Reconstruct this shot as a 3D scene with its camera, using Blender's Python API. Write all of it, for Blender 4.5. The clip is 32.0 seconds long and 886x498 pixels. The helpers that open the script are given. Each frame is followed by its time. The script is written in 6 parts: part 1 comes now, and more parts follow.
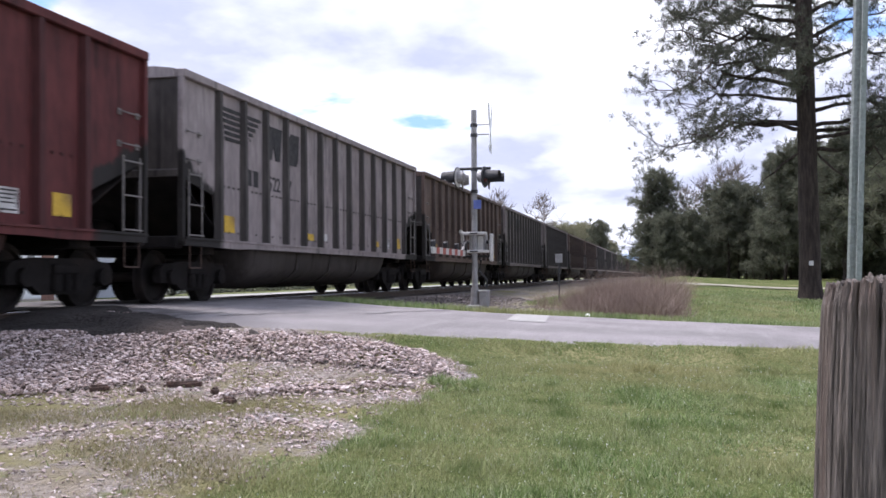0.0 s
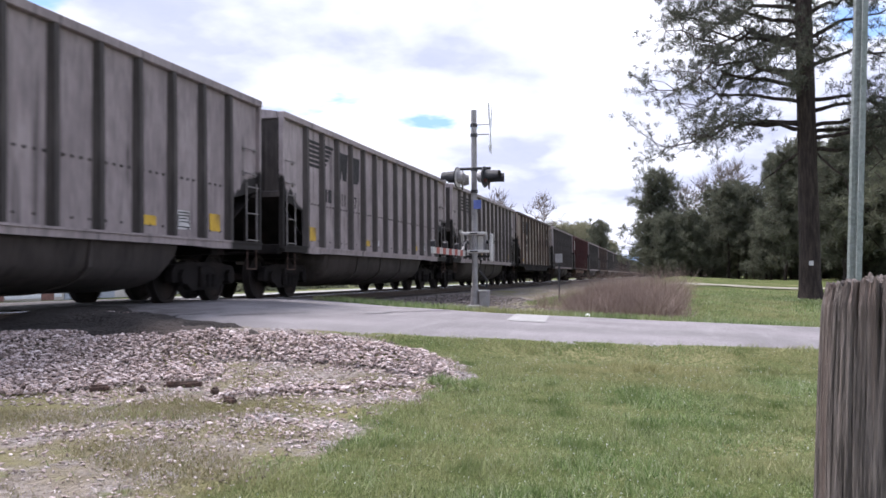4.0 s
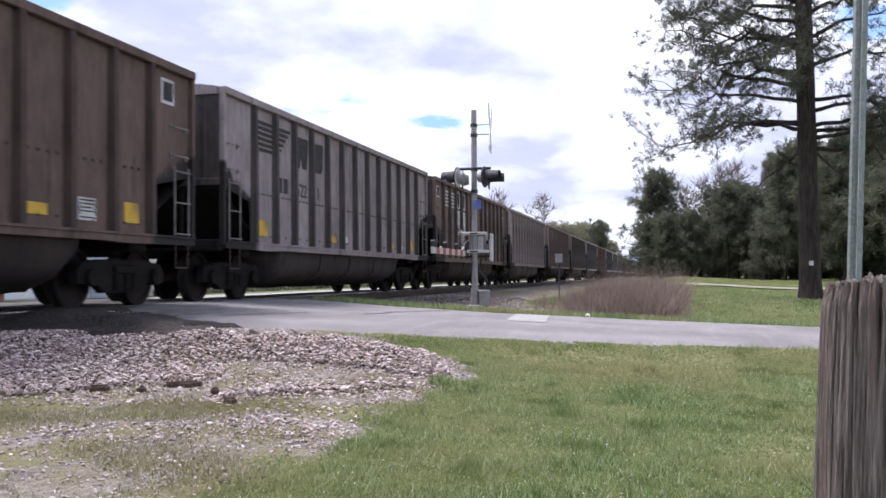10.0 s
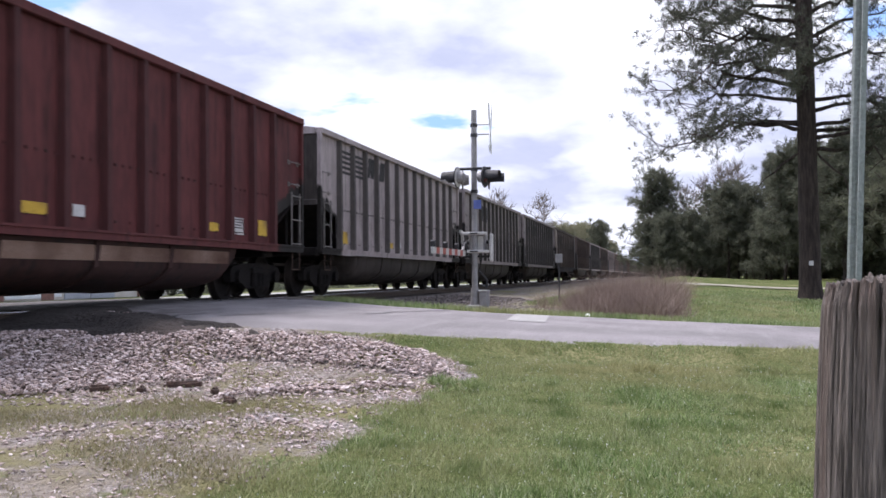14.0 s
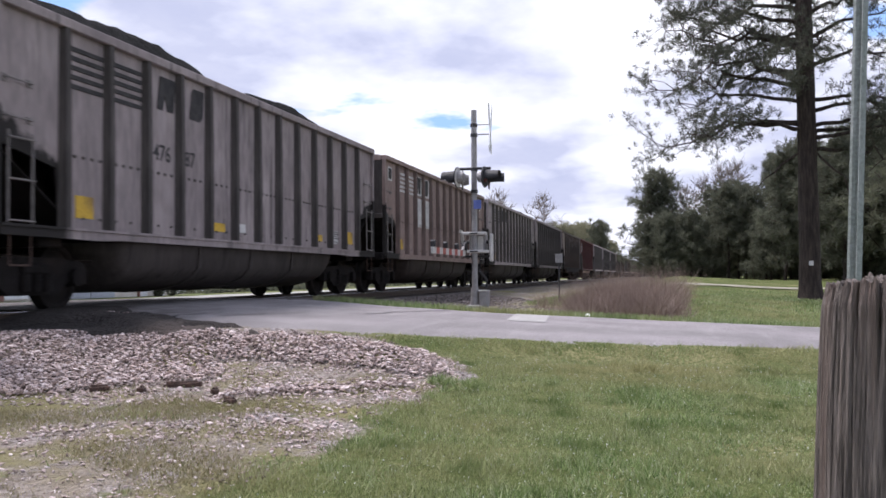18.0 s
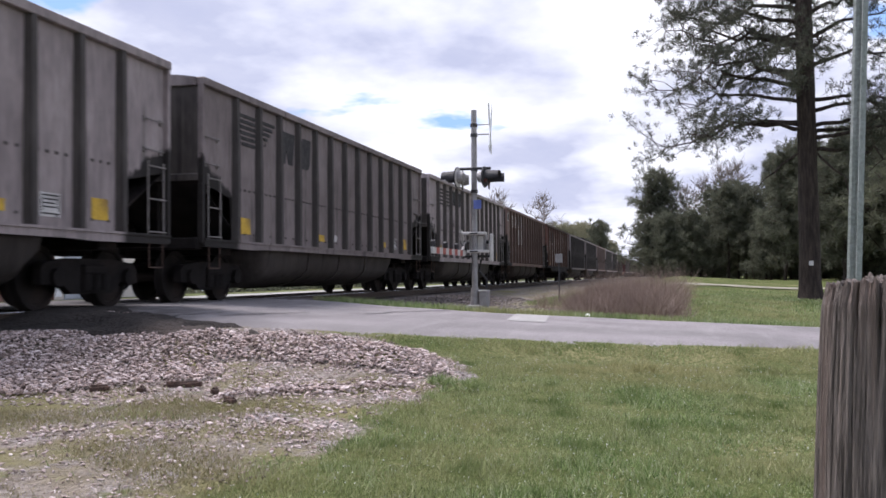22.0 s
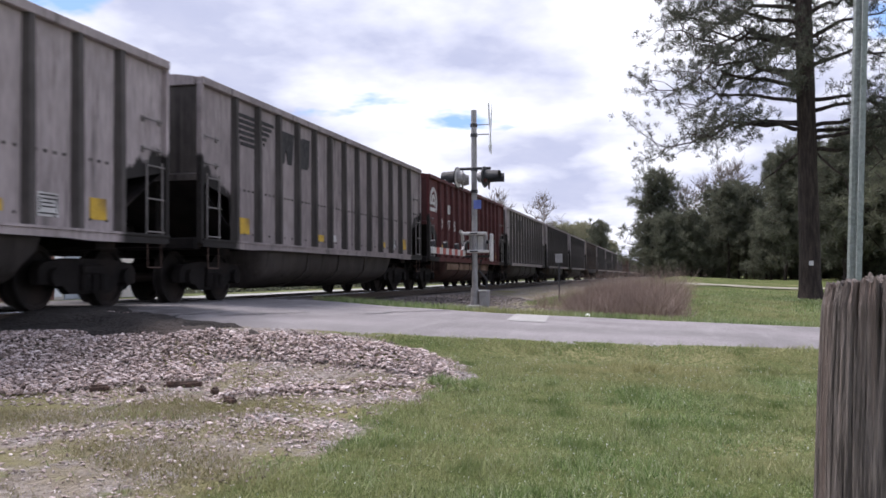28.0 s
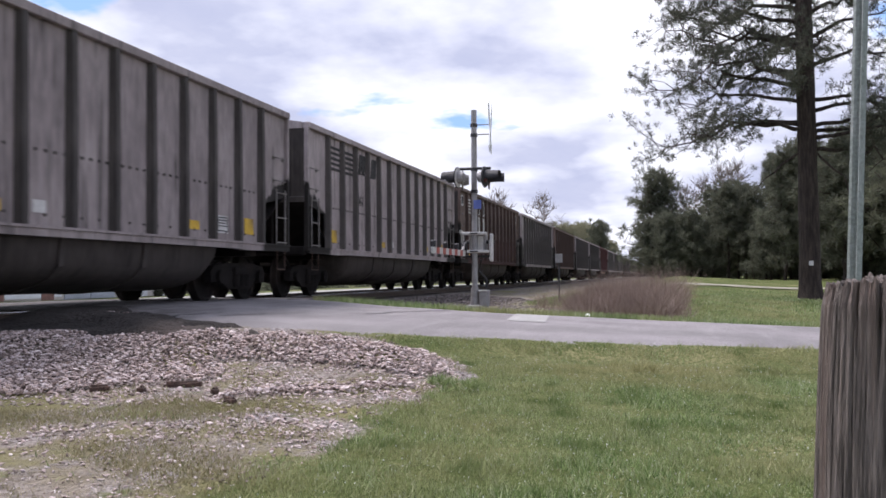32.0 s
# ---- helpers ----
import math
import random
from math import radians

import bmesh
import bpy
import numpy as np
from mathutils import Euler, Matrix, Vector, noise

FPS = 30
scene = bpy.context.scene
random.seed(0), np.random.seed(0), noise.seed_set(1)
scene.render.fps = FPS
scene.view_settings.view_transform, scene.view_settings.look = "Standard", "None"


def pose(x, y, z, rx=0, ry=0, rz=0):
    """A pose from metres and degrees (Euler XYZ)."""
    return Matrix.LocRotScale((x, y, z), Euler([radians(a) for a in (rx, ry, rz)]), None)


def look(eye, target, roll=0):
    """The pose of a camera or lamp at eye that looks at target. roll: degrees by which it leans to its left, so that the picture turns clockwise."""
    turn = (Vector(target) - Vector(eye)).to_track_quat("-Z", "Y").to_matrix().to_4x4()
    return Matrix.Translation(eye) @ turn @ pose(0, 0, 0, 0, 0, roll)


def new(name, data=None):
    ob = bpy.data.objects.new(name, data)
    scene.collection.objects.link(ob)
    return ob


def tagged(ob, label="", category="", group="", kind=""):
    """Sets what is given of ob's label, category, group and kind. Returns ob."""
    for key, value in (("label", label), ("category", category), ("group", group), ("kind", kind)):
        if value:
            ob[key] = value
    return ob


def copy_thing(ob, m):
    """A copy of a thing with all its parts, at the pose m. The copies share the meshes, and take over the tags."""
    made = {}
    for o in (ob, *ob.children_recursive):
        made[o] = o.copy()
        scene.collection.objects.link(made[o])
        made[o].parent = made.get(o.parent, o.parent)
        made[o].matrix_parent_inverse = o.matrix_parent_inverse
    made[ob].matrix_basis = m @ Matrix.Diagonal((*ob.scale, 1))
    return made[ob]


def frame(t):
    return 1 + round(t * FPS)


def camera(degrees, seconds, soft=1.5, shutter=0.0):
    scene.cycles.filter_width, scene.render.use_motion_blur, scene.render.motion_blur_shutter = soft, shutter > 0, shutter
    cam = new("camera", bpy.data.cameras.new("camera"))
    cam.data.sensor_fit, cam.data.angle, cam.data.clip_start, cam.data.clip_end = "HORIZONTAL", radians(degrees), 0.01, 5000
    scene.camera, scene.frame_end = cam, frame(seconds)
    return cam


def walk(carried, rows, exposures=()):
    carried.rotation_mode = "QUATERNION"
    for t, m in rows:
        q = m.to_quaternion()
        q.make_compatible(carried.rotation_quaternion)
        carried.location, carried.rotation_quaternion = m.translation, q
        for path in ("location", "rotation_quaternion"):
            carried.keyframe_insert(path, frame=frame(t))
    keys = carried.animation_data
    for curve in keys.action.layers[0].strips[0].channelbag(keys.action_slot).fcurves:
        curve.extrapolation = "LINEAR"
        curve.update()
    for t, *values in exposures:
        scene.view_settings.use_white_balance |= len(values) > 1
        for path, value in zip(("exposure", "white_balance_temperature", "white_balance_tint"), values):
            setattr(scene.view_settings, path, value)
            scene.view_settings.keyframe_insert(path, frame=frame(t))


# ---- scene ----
# ---- camera ----
# World: x runs along the track the way the train goes, z = 0 is the top of the rails.
EYE = Vector((0.0, 0.0, 0.365))
cam = camera(49.0, 32.0, soft=1.6, shutter=0.12)
STAND = Matrix.Translation(EYE) @ pose(0, 0, 0, 90 + 1.62, 0, -90 + 12.9) @ pose(0, 0, 0, 0, 0, -0.35)
walk(cam, [(0.0, STAND), (32.0, STAND)], [(0.0, 0.66, 6080, 18), (6.0, 0.71, 6080, 18), (11.0, 0.63, 6080, 18), (17.0, 0.50, 6150, 18), (20.0, 0.44, 6200, 18), (32.0, 0.42, 6200, 18)])

# ---- light ----
SUN_ELEV, SUN_AZ = 60.0, 72.0          # degrees; azimuth from +x towards +y
world = bpy.data.worlds.new("sky")
scene.world = world
world.use_nodes = True
wn = world.node_tree.nodes
sky = wn.new("ShaderNodeTexSky")
sky.sky_type = "NISHITA"
sky.sun_disc = False
sky.sun_elevation = radians(SUN_ELEV)
sky.sun_rotation = radians(90 - SUN_AZ)
wn["Background"].inputs["Strength"].default_value = 0.22
# thin cloud greys the light of the sky
veil = wn.new("ShaderNodeHueSaturation")
veil.inputs["Saturation"].default_value = 0.4
world.node_tree.links.new(sky.outputs["Color"], veil.inputs["Color"])
world.node_tree.links.new(veil.outputs["Color"], wn["Background"].inputs["Color"])
sun = new("sun", bpy.data.lights.new("sun", "SUN"))
sun.data.energy, sun.data.angle, sun.data.color = 3.6, radians(18), (1.0, 0.95, 0.88)
se, sa = radians(SUN_ELEV), radians(SUN_AZ)
sun.matrix_world = look((math.cos(se) * math.cos(sa) * 50, math.cos(se) * math.sin(sa) * 50, math.sin(se) * 50), (0, 0, 0))


# ---- materials ----
def tree_of(name):
    m = bpy.data.materials.new(name)
    m.use_nodes = True
    return m, m.node_tree.nodes, m.node_tree.links


def noise_fac(n, l, coord, scale, detail=4.0, stretch=(1, 1, 1), lo=0.35, hi=0.65, rough=0.55):
    mp = n.new("ShaderNodeMapping")
    mp.inputs["Scale"].default_value = stretch
    l.new(coord, mp.inputs["Vector"])
    t = n.new("ShaderNodeTexNoise")
    t.inputs["Scale"].default_value, t.inputs["Detail"].default_value = scale, detail
    t.inputs["Roughness"].default_value = rough
    l.new(mp.outputs["Vector"], t.inputs["Vector"])
    r = n.new("ShaderNodeMapRange")
    r.inputs["From Min"].default_value, r.inputs["From Max"].default_value = lo, hi
    l.new(t.outputs["Fac"], r.inputs["Value"])
    return r.outputs["Result"]


def mix(n, l, fac, a, b, mode="MIX"):
    x = n.new("ShaderNodeMix")
    x.data_type, x.blend_type = "RGBA", mode
    for sock, val in ((x.inputs[0], fac), (x.inputs[6], a), (x.inputs[7], b)):
        if isinstance(val, (int, float)):
            sock.default_value = val
        elif isinstance(val, (tuple, list)):
            sock.default_value = (*val, 1)
        else:
            l.new(val, sock)
    return x.outputs[2]


def surface(name, c1, c2, scale=6.0, rough=0.8, metal=0.0, bump=0.3, fine=60.0, c3=None, stretch=(1, 1, 1), coords="Object", vary=0.0, spec=0.3, bumpdist=0.01):
    """Two colours mixed by a coarse noise, a third by a second one, fine bump."""
    m, n, l = tree_of(name)
    b = n["Principled BSDF"]
    co = n.new("ShaderNodeTexCoord").outputs[coords]
    col = mix(n, l, noise_fac(n, l, co, scale, 5, stretch), c1, c2)
    if c3:
        col = mix(n, l, noise_fac(n, l, co, scale * 0.31, 6, stretch, 0.5, 0.68), col, c3)
    g = noise_fac(n, l, co, fine, 3, stretch, 0.3, 0.7)
    col = mix(n, l, 0.25, col, mix(n, l, g, (0.1, 0.1, 0.1), (0.9, 0.9, 0.9)), "OVERLAY")
    if vary:
        oi = n.new("ShaderNodeObjectInfo")
        mr = n.new("ShaderNodeMapRange")
        mr.inputs["To Min"].default_value, mr.inputs["To Max"].default_value = 1 - vary, 1 + vary
        l.new(oi.outputs["Random"], mr.inputs["Value"])
        col = mix(n, l, 1.0, col, mr.outputs["Result"], "MULTIPLY")
    l.new(col, b.inputs["Base Color"])
    b.inputs["Roughness"].default_value, b.inputs["Metallic"].default_value = rough, metal
    b.inputs["Specular IOR Level"].default_value = spec
    if bump:
        bp = n.new("ShaderNodeBump")
        bp.inputs["Strength"].default_value, bp.inputs["Distance"].default_value = bump, bumpdist
        l.new(g, bp.inputs["Height"])
        l.new(bp.outputs["Normal"], b.inputs["Normal"])
    return m


def island_surface(name, cols, rough=0.9, fine=40.0, spec=0.2, trans=0.0):
    """A colour of its own for each loose piece of a joined mesh."""
    m, n, l = tree_of(name)
    b = n["Principled BSDF"]
    geo = n.new("ShaderNodeNewGeometry")
    ramp = n.new("ShaderNodeValToRGB")
    el = ramp.color_ramp.elements
    while len(el) < len(cols):
        el.new(0.5)
    for i, c in enumerate(cols):
        el[i].position = i / (len(cols) - 1)
        el[i].color = (*c, 1)
    l.new(geo.outputs["Random Per Island"], ramp.inputs["Fac"])
    co = n.new("ShaderNodeTexCoord").outputs["Object"]
    g = noise_fac(n, l, co, fine, 3, (1, 1, 1), 0.3, 0.7)
    col = mix(n, l, 0.2, ramp.outputs["Color"], mix(n, l, g, (0.1, 0.1, 0.1), (0.9, 0.9, 0.9)), "OVERLAY")
    l.new(col, b.inputs["Base Color"])
    b.inputs["Roughness"].default_value = rough
    b.inputs["Specular IOR Level"].default_value = spec
    if trans:
        tr = n.new("ShaderNodeBsdfTranslucent")
        l.new(col, tr.inputs["Color"])
        ms = n.new("ShaderNodeMixShader")
        ms.inputs[0].default_value = trans
        l.new(b.outputs[0], ms.inputs[1])
        l.new(tr.outputs[0], ms.inputs[2])
        l.new(ms.outputs[0], n["Material Output"].inputs["Surface"])
    return m


def blade_surface(name, cols):
    """Grass: each blade its own green, with straw-coloured and lush patches across the lawn."""
    m = island_surface(name, cols, 0.75, trans=0.3)
    n, l = m.node_tree.nodes, m.node_tree.links
    b = n["Principled BSDF"]
    src = b.inputs["Base Color"].links[0].from_socket
    co = n.new("ShaderNodeTexCoord").outputs["Object"]
    col = mix(n, l, math_node(n, l, "MULTIPLY", noise_fac(n, l, co, 0.5, 6, (1, 1, 1), 0.46, 0.65), 0.8), src, (0.33, 0.30, 0.15))
    col = mix(n, l, noise_fac(n, l, co, 1.6, 5, (1, 1, 1), 0.54, 0.70), col, (0.085, 0.13, 0.035))
    l.new(col, b.inputs["Base Color"])
    l.new(col, n["Translucent BSDF"].inputs["Color"])
    return m


def math_node(n, l, op, a, b=None, c=None):
    x = n.new("ShaderNodeMath")
    x.operation = op
    for i, v in enumerate((a, b, c)):
        if v is None:
            continue
        if isinstance(v, (int, float)):
            x.inputs[i].default_value = v
        else:
            l.new(v, x.inputs[i])
    return x.outputs[0]


def car_paint(name, c1, c2, stain, stain_lo, rust=None, rust_lo=0.6, seed=0.0, rough=0.75, soot=True, split=None, drip=None, spindle=None):
    """Weathered freight car paint: large blotches, streaks that run down the sheets, dust, rust."""
    m, n, l = tree_of(name)
    b = n["Principled BSDF"]
    tc = n.new("ShaderNodeTexCoord")
    mp = n.new("ShaderNodeMapping")
    mp.inputs["Location"].default_value = (seed * 7.3, seed * 3.1, seed)
    l.new(tc.outputs["Object"], mp.inputs["Vector"])
    co = mp.outputs["Vector"]
    col = mix(n, l, noise_fac(n, l, co, 0.9, 6, (1, 1, 1)), c1, c2)
    streak = noise_fac(n, l, co, 2.2, 5, (1.6, 1.6, 0.16), stain_lo, stain_lo + 0.16, 0.6)
    col = mix(n, l, streak, col, stain)
    fine = noise_fac(n, l, co, 9.0, 6, (1.5, 1.5, 0.35), 0.35, 0.7)
    col = mix(n, l, 0.3, col, mix(n, l, fine, (0.2, 0.2, 0.2), (0.8, 0.8, 0.8)), "OVERLAY")
    # thin dark runs of wet coal dust, and pale dusty blooms
    runs = math_node(n, l, "MULTIPLY", noise_fac(n, l, co, 3.2, 3, (1.7, 1.7, 0.035), 0.60, 0.68, 0.5), noise_fac(n, l, co, 0.8, 4, (1, 1, 0.9), 0.42, 0.56))
    col = mix(n, l, math_node(n, l, "MULTIPLY", runs, 0.8), col, tuple(v * 0.35 for v in c1))
    col = mix(n, l, math_node(n, l, "MULTIPLY", noise_fac(n, l, co, 1.5, 6, (1, 1, 0.7), 0.52, 0.72), 0.35), col, tuple(min(0.8, v * 1.45) for v in c2))
    if rust:
        col = mix(n, l, noise_fac(n, l, co, 1.3, 7, (1.5, 1.5, 0.5), rust_lo, rust_lo + 0.12, 0.65), col, rust)
    if drip:
        # rust that has run down from the top chord, and rusted end panels
        dz = n.new("ShaderNodeSeparateXYZ")
        l.new(tc.outputs["Object"], dz.inputs[0])
        run = noise_fac(n, l, co, 5.0, 4, (1.0, 1.0, 0.04), 0.35, 0.75, 0.6)
        low = math_node(n, l, "MULTIPLY_ADD", run, -1.5, 3.62)
        d = math_node(n, l, "SUBTRACT", dz.outputs[2], low)
        m1 = n.new("ShaderNodeMapRange")
        m1.inputs["From Min"].default_value, m1.inputs["From Max"].default_value = -0.15, 0.35
        l.new(d, m1.inputs["Value"])
        wob = math_node(n, l, "MULTIPLY_ADD", noise_fac(n, l, co, 2.5, 5), 0.5, math_node(n, l, "ABSOLUTE", dz.outputs[0]))
        m2 = n.new("ShaderNodeMapRange")
        m2.inputs["From Min"].default_value, m2.inputs["From Max"].default_value = 6.05, 6.35
        l.new(wob, m2.inputs["Value"])
        col = mix(n, l, math_node(n, l, "MULTIPLY", math_node(n, l, "MAXIMUM", m1.outputs["Result"], m2.outputs["Result"]), drip[1]), col, drip[0])
    if spindle:
        # rust bleeding from the seams half way up, in spindles
        sz = n.new("ShaderNodeSeparateXYZ")
        l.new(tc.outputs["Object"], sz.inputs[0])
        thin = noise_fac(n, l, co, 3.4, 2, (1.4, 1.0, 0.03), 0.50, 0.66, 0.5)
        mid = math_node(n, l, "MULTIPLY_ADD", noise_fac(n, l, co, 1.1, 2, (1, 1, 0.1)), 0.5, 2.2)
        far = math_node(n, l, "ABSOLUTE", math_node(n, l, "SUBTRACT", sz.outputs[2], mid))
        m3 = n.new("ShaderNodeMapRange")
        m3.inputs["From Min"].default_value, m3.inputs["From Max"].default_value = 0.75, 0.15
        l.new(far, m3.inputs["Value"])
        col = mix(n, l, math_node(n, l, "MULTIPLY", math_node(n, l, "MULTIPLY", thin, m3.outputs["Result"]), 0.8), col, spindle)
    if split:
        # a band of another colour on the lower half
        zc = n.new("ShaderNodeSeparateXYZ")
        l.new(tc.outputs["Object"], zc.inputs[0])
        col = mix(n, l, math_node(n, l, "LESS_THAN", zc.outputs[2], split[0]), col, split[1])
    if soot:
        # coal soot that clings above the open ends, with a ragged upper edge
        sp = n.new("ShaderNodeSeparateXYZ")
        l.new(tc.outputs["Object"], sp.inputs[0])
        ab = math_node(n, l, "ABSOLUTE", sp.outputs[0])
        edge = noise_fac(n, l, co, 4.0, 5, (1, 1, 0.6), 0.3, 0.7)
        up = math_node(n, l, "MULTIPLY_ADD", ab, 0.45, -1.08)
        up = math_node(n, l, "MULTIPLY_ADD", edge, 0.26, up)
        low = math_node(n, l, "SUBTRACT", up, sp.outputs[2])
        mr = n.new("ShaderNodeMapRange")
        mr.inputs["From Min"].default_value, mr.inputs["From Max"].default_value = -0.04, 0.05
        l.new(low, mr.inputs["Value"])
        st = n.new("ShaderNodeMapRange")
        st.inputs["From Min"].default_value, st.inputs["From Max"].default_value = 6.05, 6.25
        l.new(ab, st.inputs["Value"])
        col = mix(n, l, math_node(n, l, "MULTIPLY", mr.outputs["Result"], st.outputs["Result"]), col, (0.018, 0.015, 0.014))
    l.new(col, b.inputs["Base Color"])
    b.inputs["Roughness"].default_value = rough
    b.inputs["Specular IOR Level"].default_value = 0.25
    bp = n.new("ShaderNodeBump")
    bp.inputs["Strength"].default_value, bp.inputs["Distance"].default_value = 0.25, 0.02
    l.new(noise_fac(n, l, co, 1.7, 4), bp.inputs["Height"])
    l.new(bp.outputs["Normal"], b.inputs["Normal"])
    return m


M = {}
M["street"] = surface("street_asphalt", (0.22, 0.215, 0.195), (0.28, 0.275, 0.255), 0.8, 0.9, fine=120, bump=0.4)
M["asphalt"] = surface("asphalt", (0.178, 0.164, 0.166), (0.236, 0.218, 0.222), 0.8, 0.9, fine=120, c3=(0.142, 0.131, 0.133), bump=0.4)


def crossing_dirt_and_shade(m):
    """Mud and coal dust dragged over the asphalt by the rails, with the train's shade painted in, ragged at its edge.
    """
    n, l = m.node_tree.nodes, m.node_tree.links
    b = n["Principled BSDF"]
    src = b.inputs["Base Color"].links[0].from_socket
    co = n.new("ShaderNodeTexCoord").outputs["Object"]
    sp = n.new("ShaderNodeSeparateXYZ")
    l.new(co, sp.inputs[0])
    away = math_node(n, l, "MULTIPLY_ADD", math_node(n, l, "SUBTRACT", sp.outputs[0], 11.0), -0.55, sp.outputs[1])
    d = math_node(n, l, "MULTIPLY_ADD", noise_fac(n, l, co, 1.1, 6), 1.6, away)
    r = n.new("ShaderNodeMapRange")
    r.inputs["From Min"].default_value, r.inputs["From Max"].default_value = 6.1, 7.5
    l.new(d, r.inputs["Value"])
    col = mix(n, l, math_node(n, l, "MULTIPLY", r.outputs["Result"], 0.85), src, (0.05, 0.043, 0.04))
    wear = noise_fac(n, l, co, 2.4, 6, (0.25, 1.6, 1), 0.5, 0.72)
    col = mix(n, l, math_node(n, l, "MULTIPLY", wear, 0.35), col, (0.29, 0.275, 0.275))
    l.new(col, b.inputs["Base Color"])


crossing_dirt_and_shade(M["asphalt"])
M["concrete"] = surface("concrete", (0.25, 0.245, 0.235), (0.33, 0.32, 0.31), 3, 0.9)
# web, tie and bed colours are lowered for the shade under the train
M["rail"] = surface("rail_steel", (0.045, 0.034, 0.028), (0.08, 0.056, 0.043), 8, 0.65, 0.4)
M["rail_top"] = surface("rail_head", (0.45, 0.45, 0.46), (0.55, 0.55, 0.56), 8, 0.25, 1.0)
M["tie"] = surface("tie_wood", (0.032, 0.026, 0.022), (0.06, 0.049, 0.041), 5, 0.9, vary=0.3)
M["bed"] = surface("ballast_bed", (0.09, 0.078, 0.073), (0.17, 0.15, 0.145), 3, 0.95, fine=25, bump=1.0, bumpdist=0.05)
M["stone"] = island_surface("stone", [(0.085, 0.063, 0.056), (0.245, 0.192, 0.173), (0.42, 0.343, 0.325), (0.61, 0.527, 0.51), (0.30, 0.226, 0.195), (0.50, 0.412, 0.39)])
M["blade"] = blade_surface("grass_blade", [(0.05, 0.085, 0.025), (0.165, 0.232, 0.076), (0.255, 0.34, 0.13), (0.45, 0.47, 0.30), (0.098, 0.168, 0.048), (0.36, 0.41, 0.21)])
M["dusty_stone"] = island_surface("dusty_stone", [(0.05, 0.042, 0.039), (0.115, 0.096, 0.088), (0.19, 0.163, 0.155), (0.26, 0.23, 0.222), (0.14, 0.112, 0.10)])
M["reed"] = island_surface("dry_reed", [(0.11, 0.078, 0.066), (0.185, 0.135, 0.112), (0.36, 0.285, 0.235), (0.15, 0.105, 0.088), (0.24, 0.18, 0.15)], 0.85, trans=0.2)
M["galv"] = surface("galvanized_steel", (0.20, 0.19, 0.19), (0.28, 0.27, 0.27), 4, 0.65, 0.2)
M["darkmetal"] = surface("dark_metal", (0.02, 0.02, 0.022), (0.04, 0.038, 0.04), 5, 0.6)
# grime, with the shade under the cars put into its colour
M["under"] = surface("shaded_underframe_grime", (0.010, 0.0085, 0.0085), (0.019, 0.016, 0.0155), 3, 0.85, c3=(0.032, 0.024, 0.021), spec=0.1)
M["coal"] = surface("coal", (0.008, 0.008, 0.0085), (0.02, 0.02, 0.021), 9, 0.95, spec=0.08, fine=20, bump=1.0, bumpdist=0.08)
M["stencil"] = surface("dirty_stencil_white", (0.46, 0.44, 0.43), (0.58, 0.56, 0.55), 5, 0.7, c3=(0.30, 0.27, 0.26))
M["white"] = surface("white_paint", (0.72, 0.72, 0.72), (0.8, 0.8, 0.8), 5, 0.6)
M["red"] = surface("faded_red", (0.26, 0.06, 0.045), (0.34, 0.09, 0.07), 5, 0.6)
M["lens"] = surface("dark_red_lens", (0.06, 0.012, 0.012), (0.1, 0.02, 0.018), 5, 0.3)
M["blue"] = surface("blue_sign", (0.09, 0.12, 0.33), (0.13, 0.16, 0.40), 5, 0.5)
M["yellow"] = surface("yellow_paint", (0.56, 0.36, 0.045), (0.44, 0.27, 0.035), 6, 0.7, c3=(0.22, 0.14, 0.05))
M["ink"] = surface("black_lettering", (0.022, 0.021, 0.022), (0.045, 0.041, 0.041), 6, 0.8)
M["bark"] = surface("pine_bark", (0.028, 0.021, 0.018), (0.075, 0.056, 0.047), 3, 0.95, stretch=(4, 4, 0.6), bump=1.0, bumpdist=0.05, fine=14)
M["needle"] = island_surface("pine_needles", [(0.044, 0.048, 0.04), (0.066, 0.073, 0.055), (0.098, 0.105, 0.072), (0.105, 0.09, 0.07)], 0.7, trans=0.22)
M["leaf"] = island_surface("leaves", [(0.10, 0.106, 0.08), (0.124, 0.135, 0.092), (0.155, 0.168, 0.11), (0.146, 0.134, 0.105)], 0.8, trans=0.5)
M["spring"] = island_surface("spring_leaves", [(0.17, 0.17, 0.115), (0.21, 0.205, 0.13), (0.25, 0.245, 0.15), (0.22, 0.19, 0.15)], 0.8, trans=0.5)
M["wood_needle"] = island_surface("wood_needles", [(0.084, 0.089, 0.068), (0.107, 0.116, 0.083), (0.13, 0.142, 0.096), (0.124, 0.113, 0.089)], 0.8, trans=0.5)
M["bare"] = surface("bare_twigs", (0.13, 0.11, 0.095), (0.2, 0.17, 0.15), 4, 0.9)
M["post"] = surface("weathered_wood", (0.07, 0.059, 0.053), (0.185, 0.157, 0.142), 5, 0.95, stretch=(9, 9, 0.6), bump=0.8, bumpdist=0.008, fine=20, c3=(0.125, 0.09, 0.075))
M["drive"] = surface("pale_gravel", (0.20, 0.19, 0.14), (0.26, 0.245, 0.19), 2, 0.95)
M["tar"] = surface("old_tar", (0.10, 0.095, 0.095), (0.14, 0.135, 0.135), 3, 0.8)
M["greenpost"] = surface("green_steel", (0.19, 0.215, 0.20), (0.25, 0.27, 0.26), 4, 0.6, 0.2)

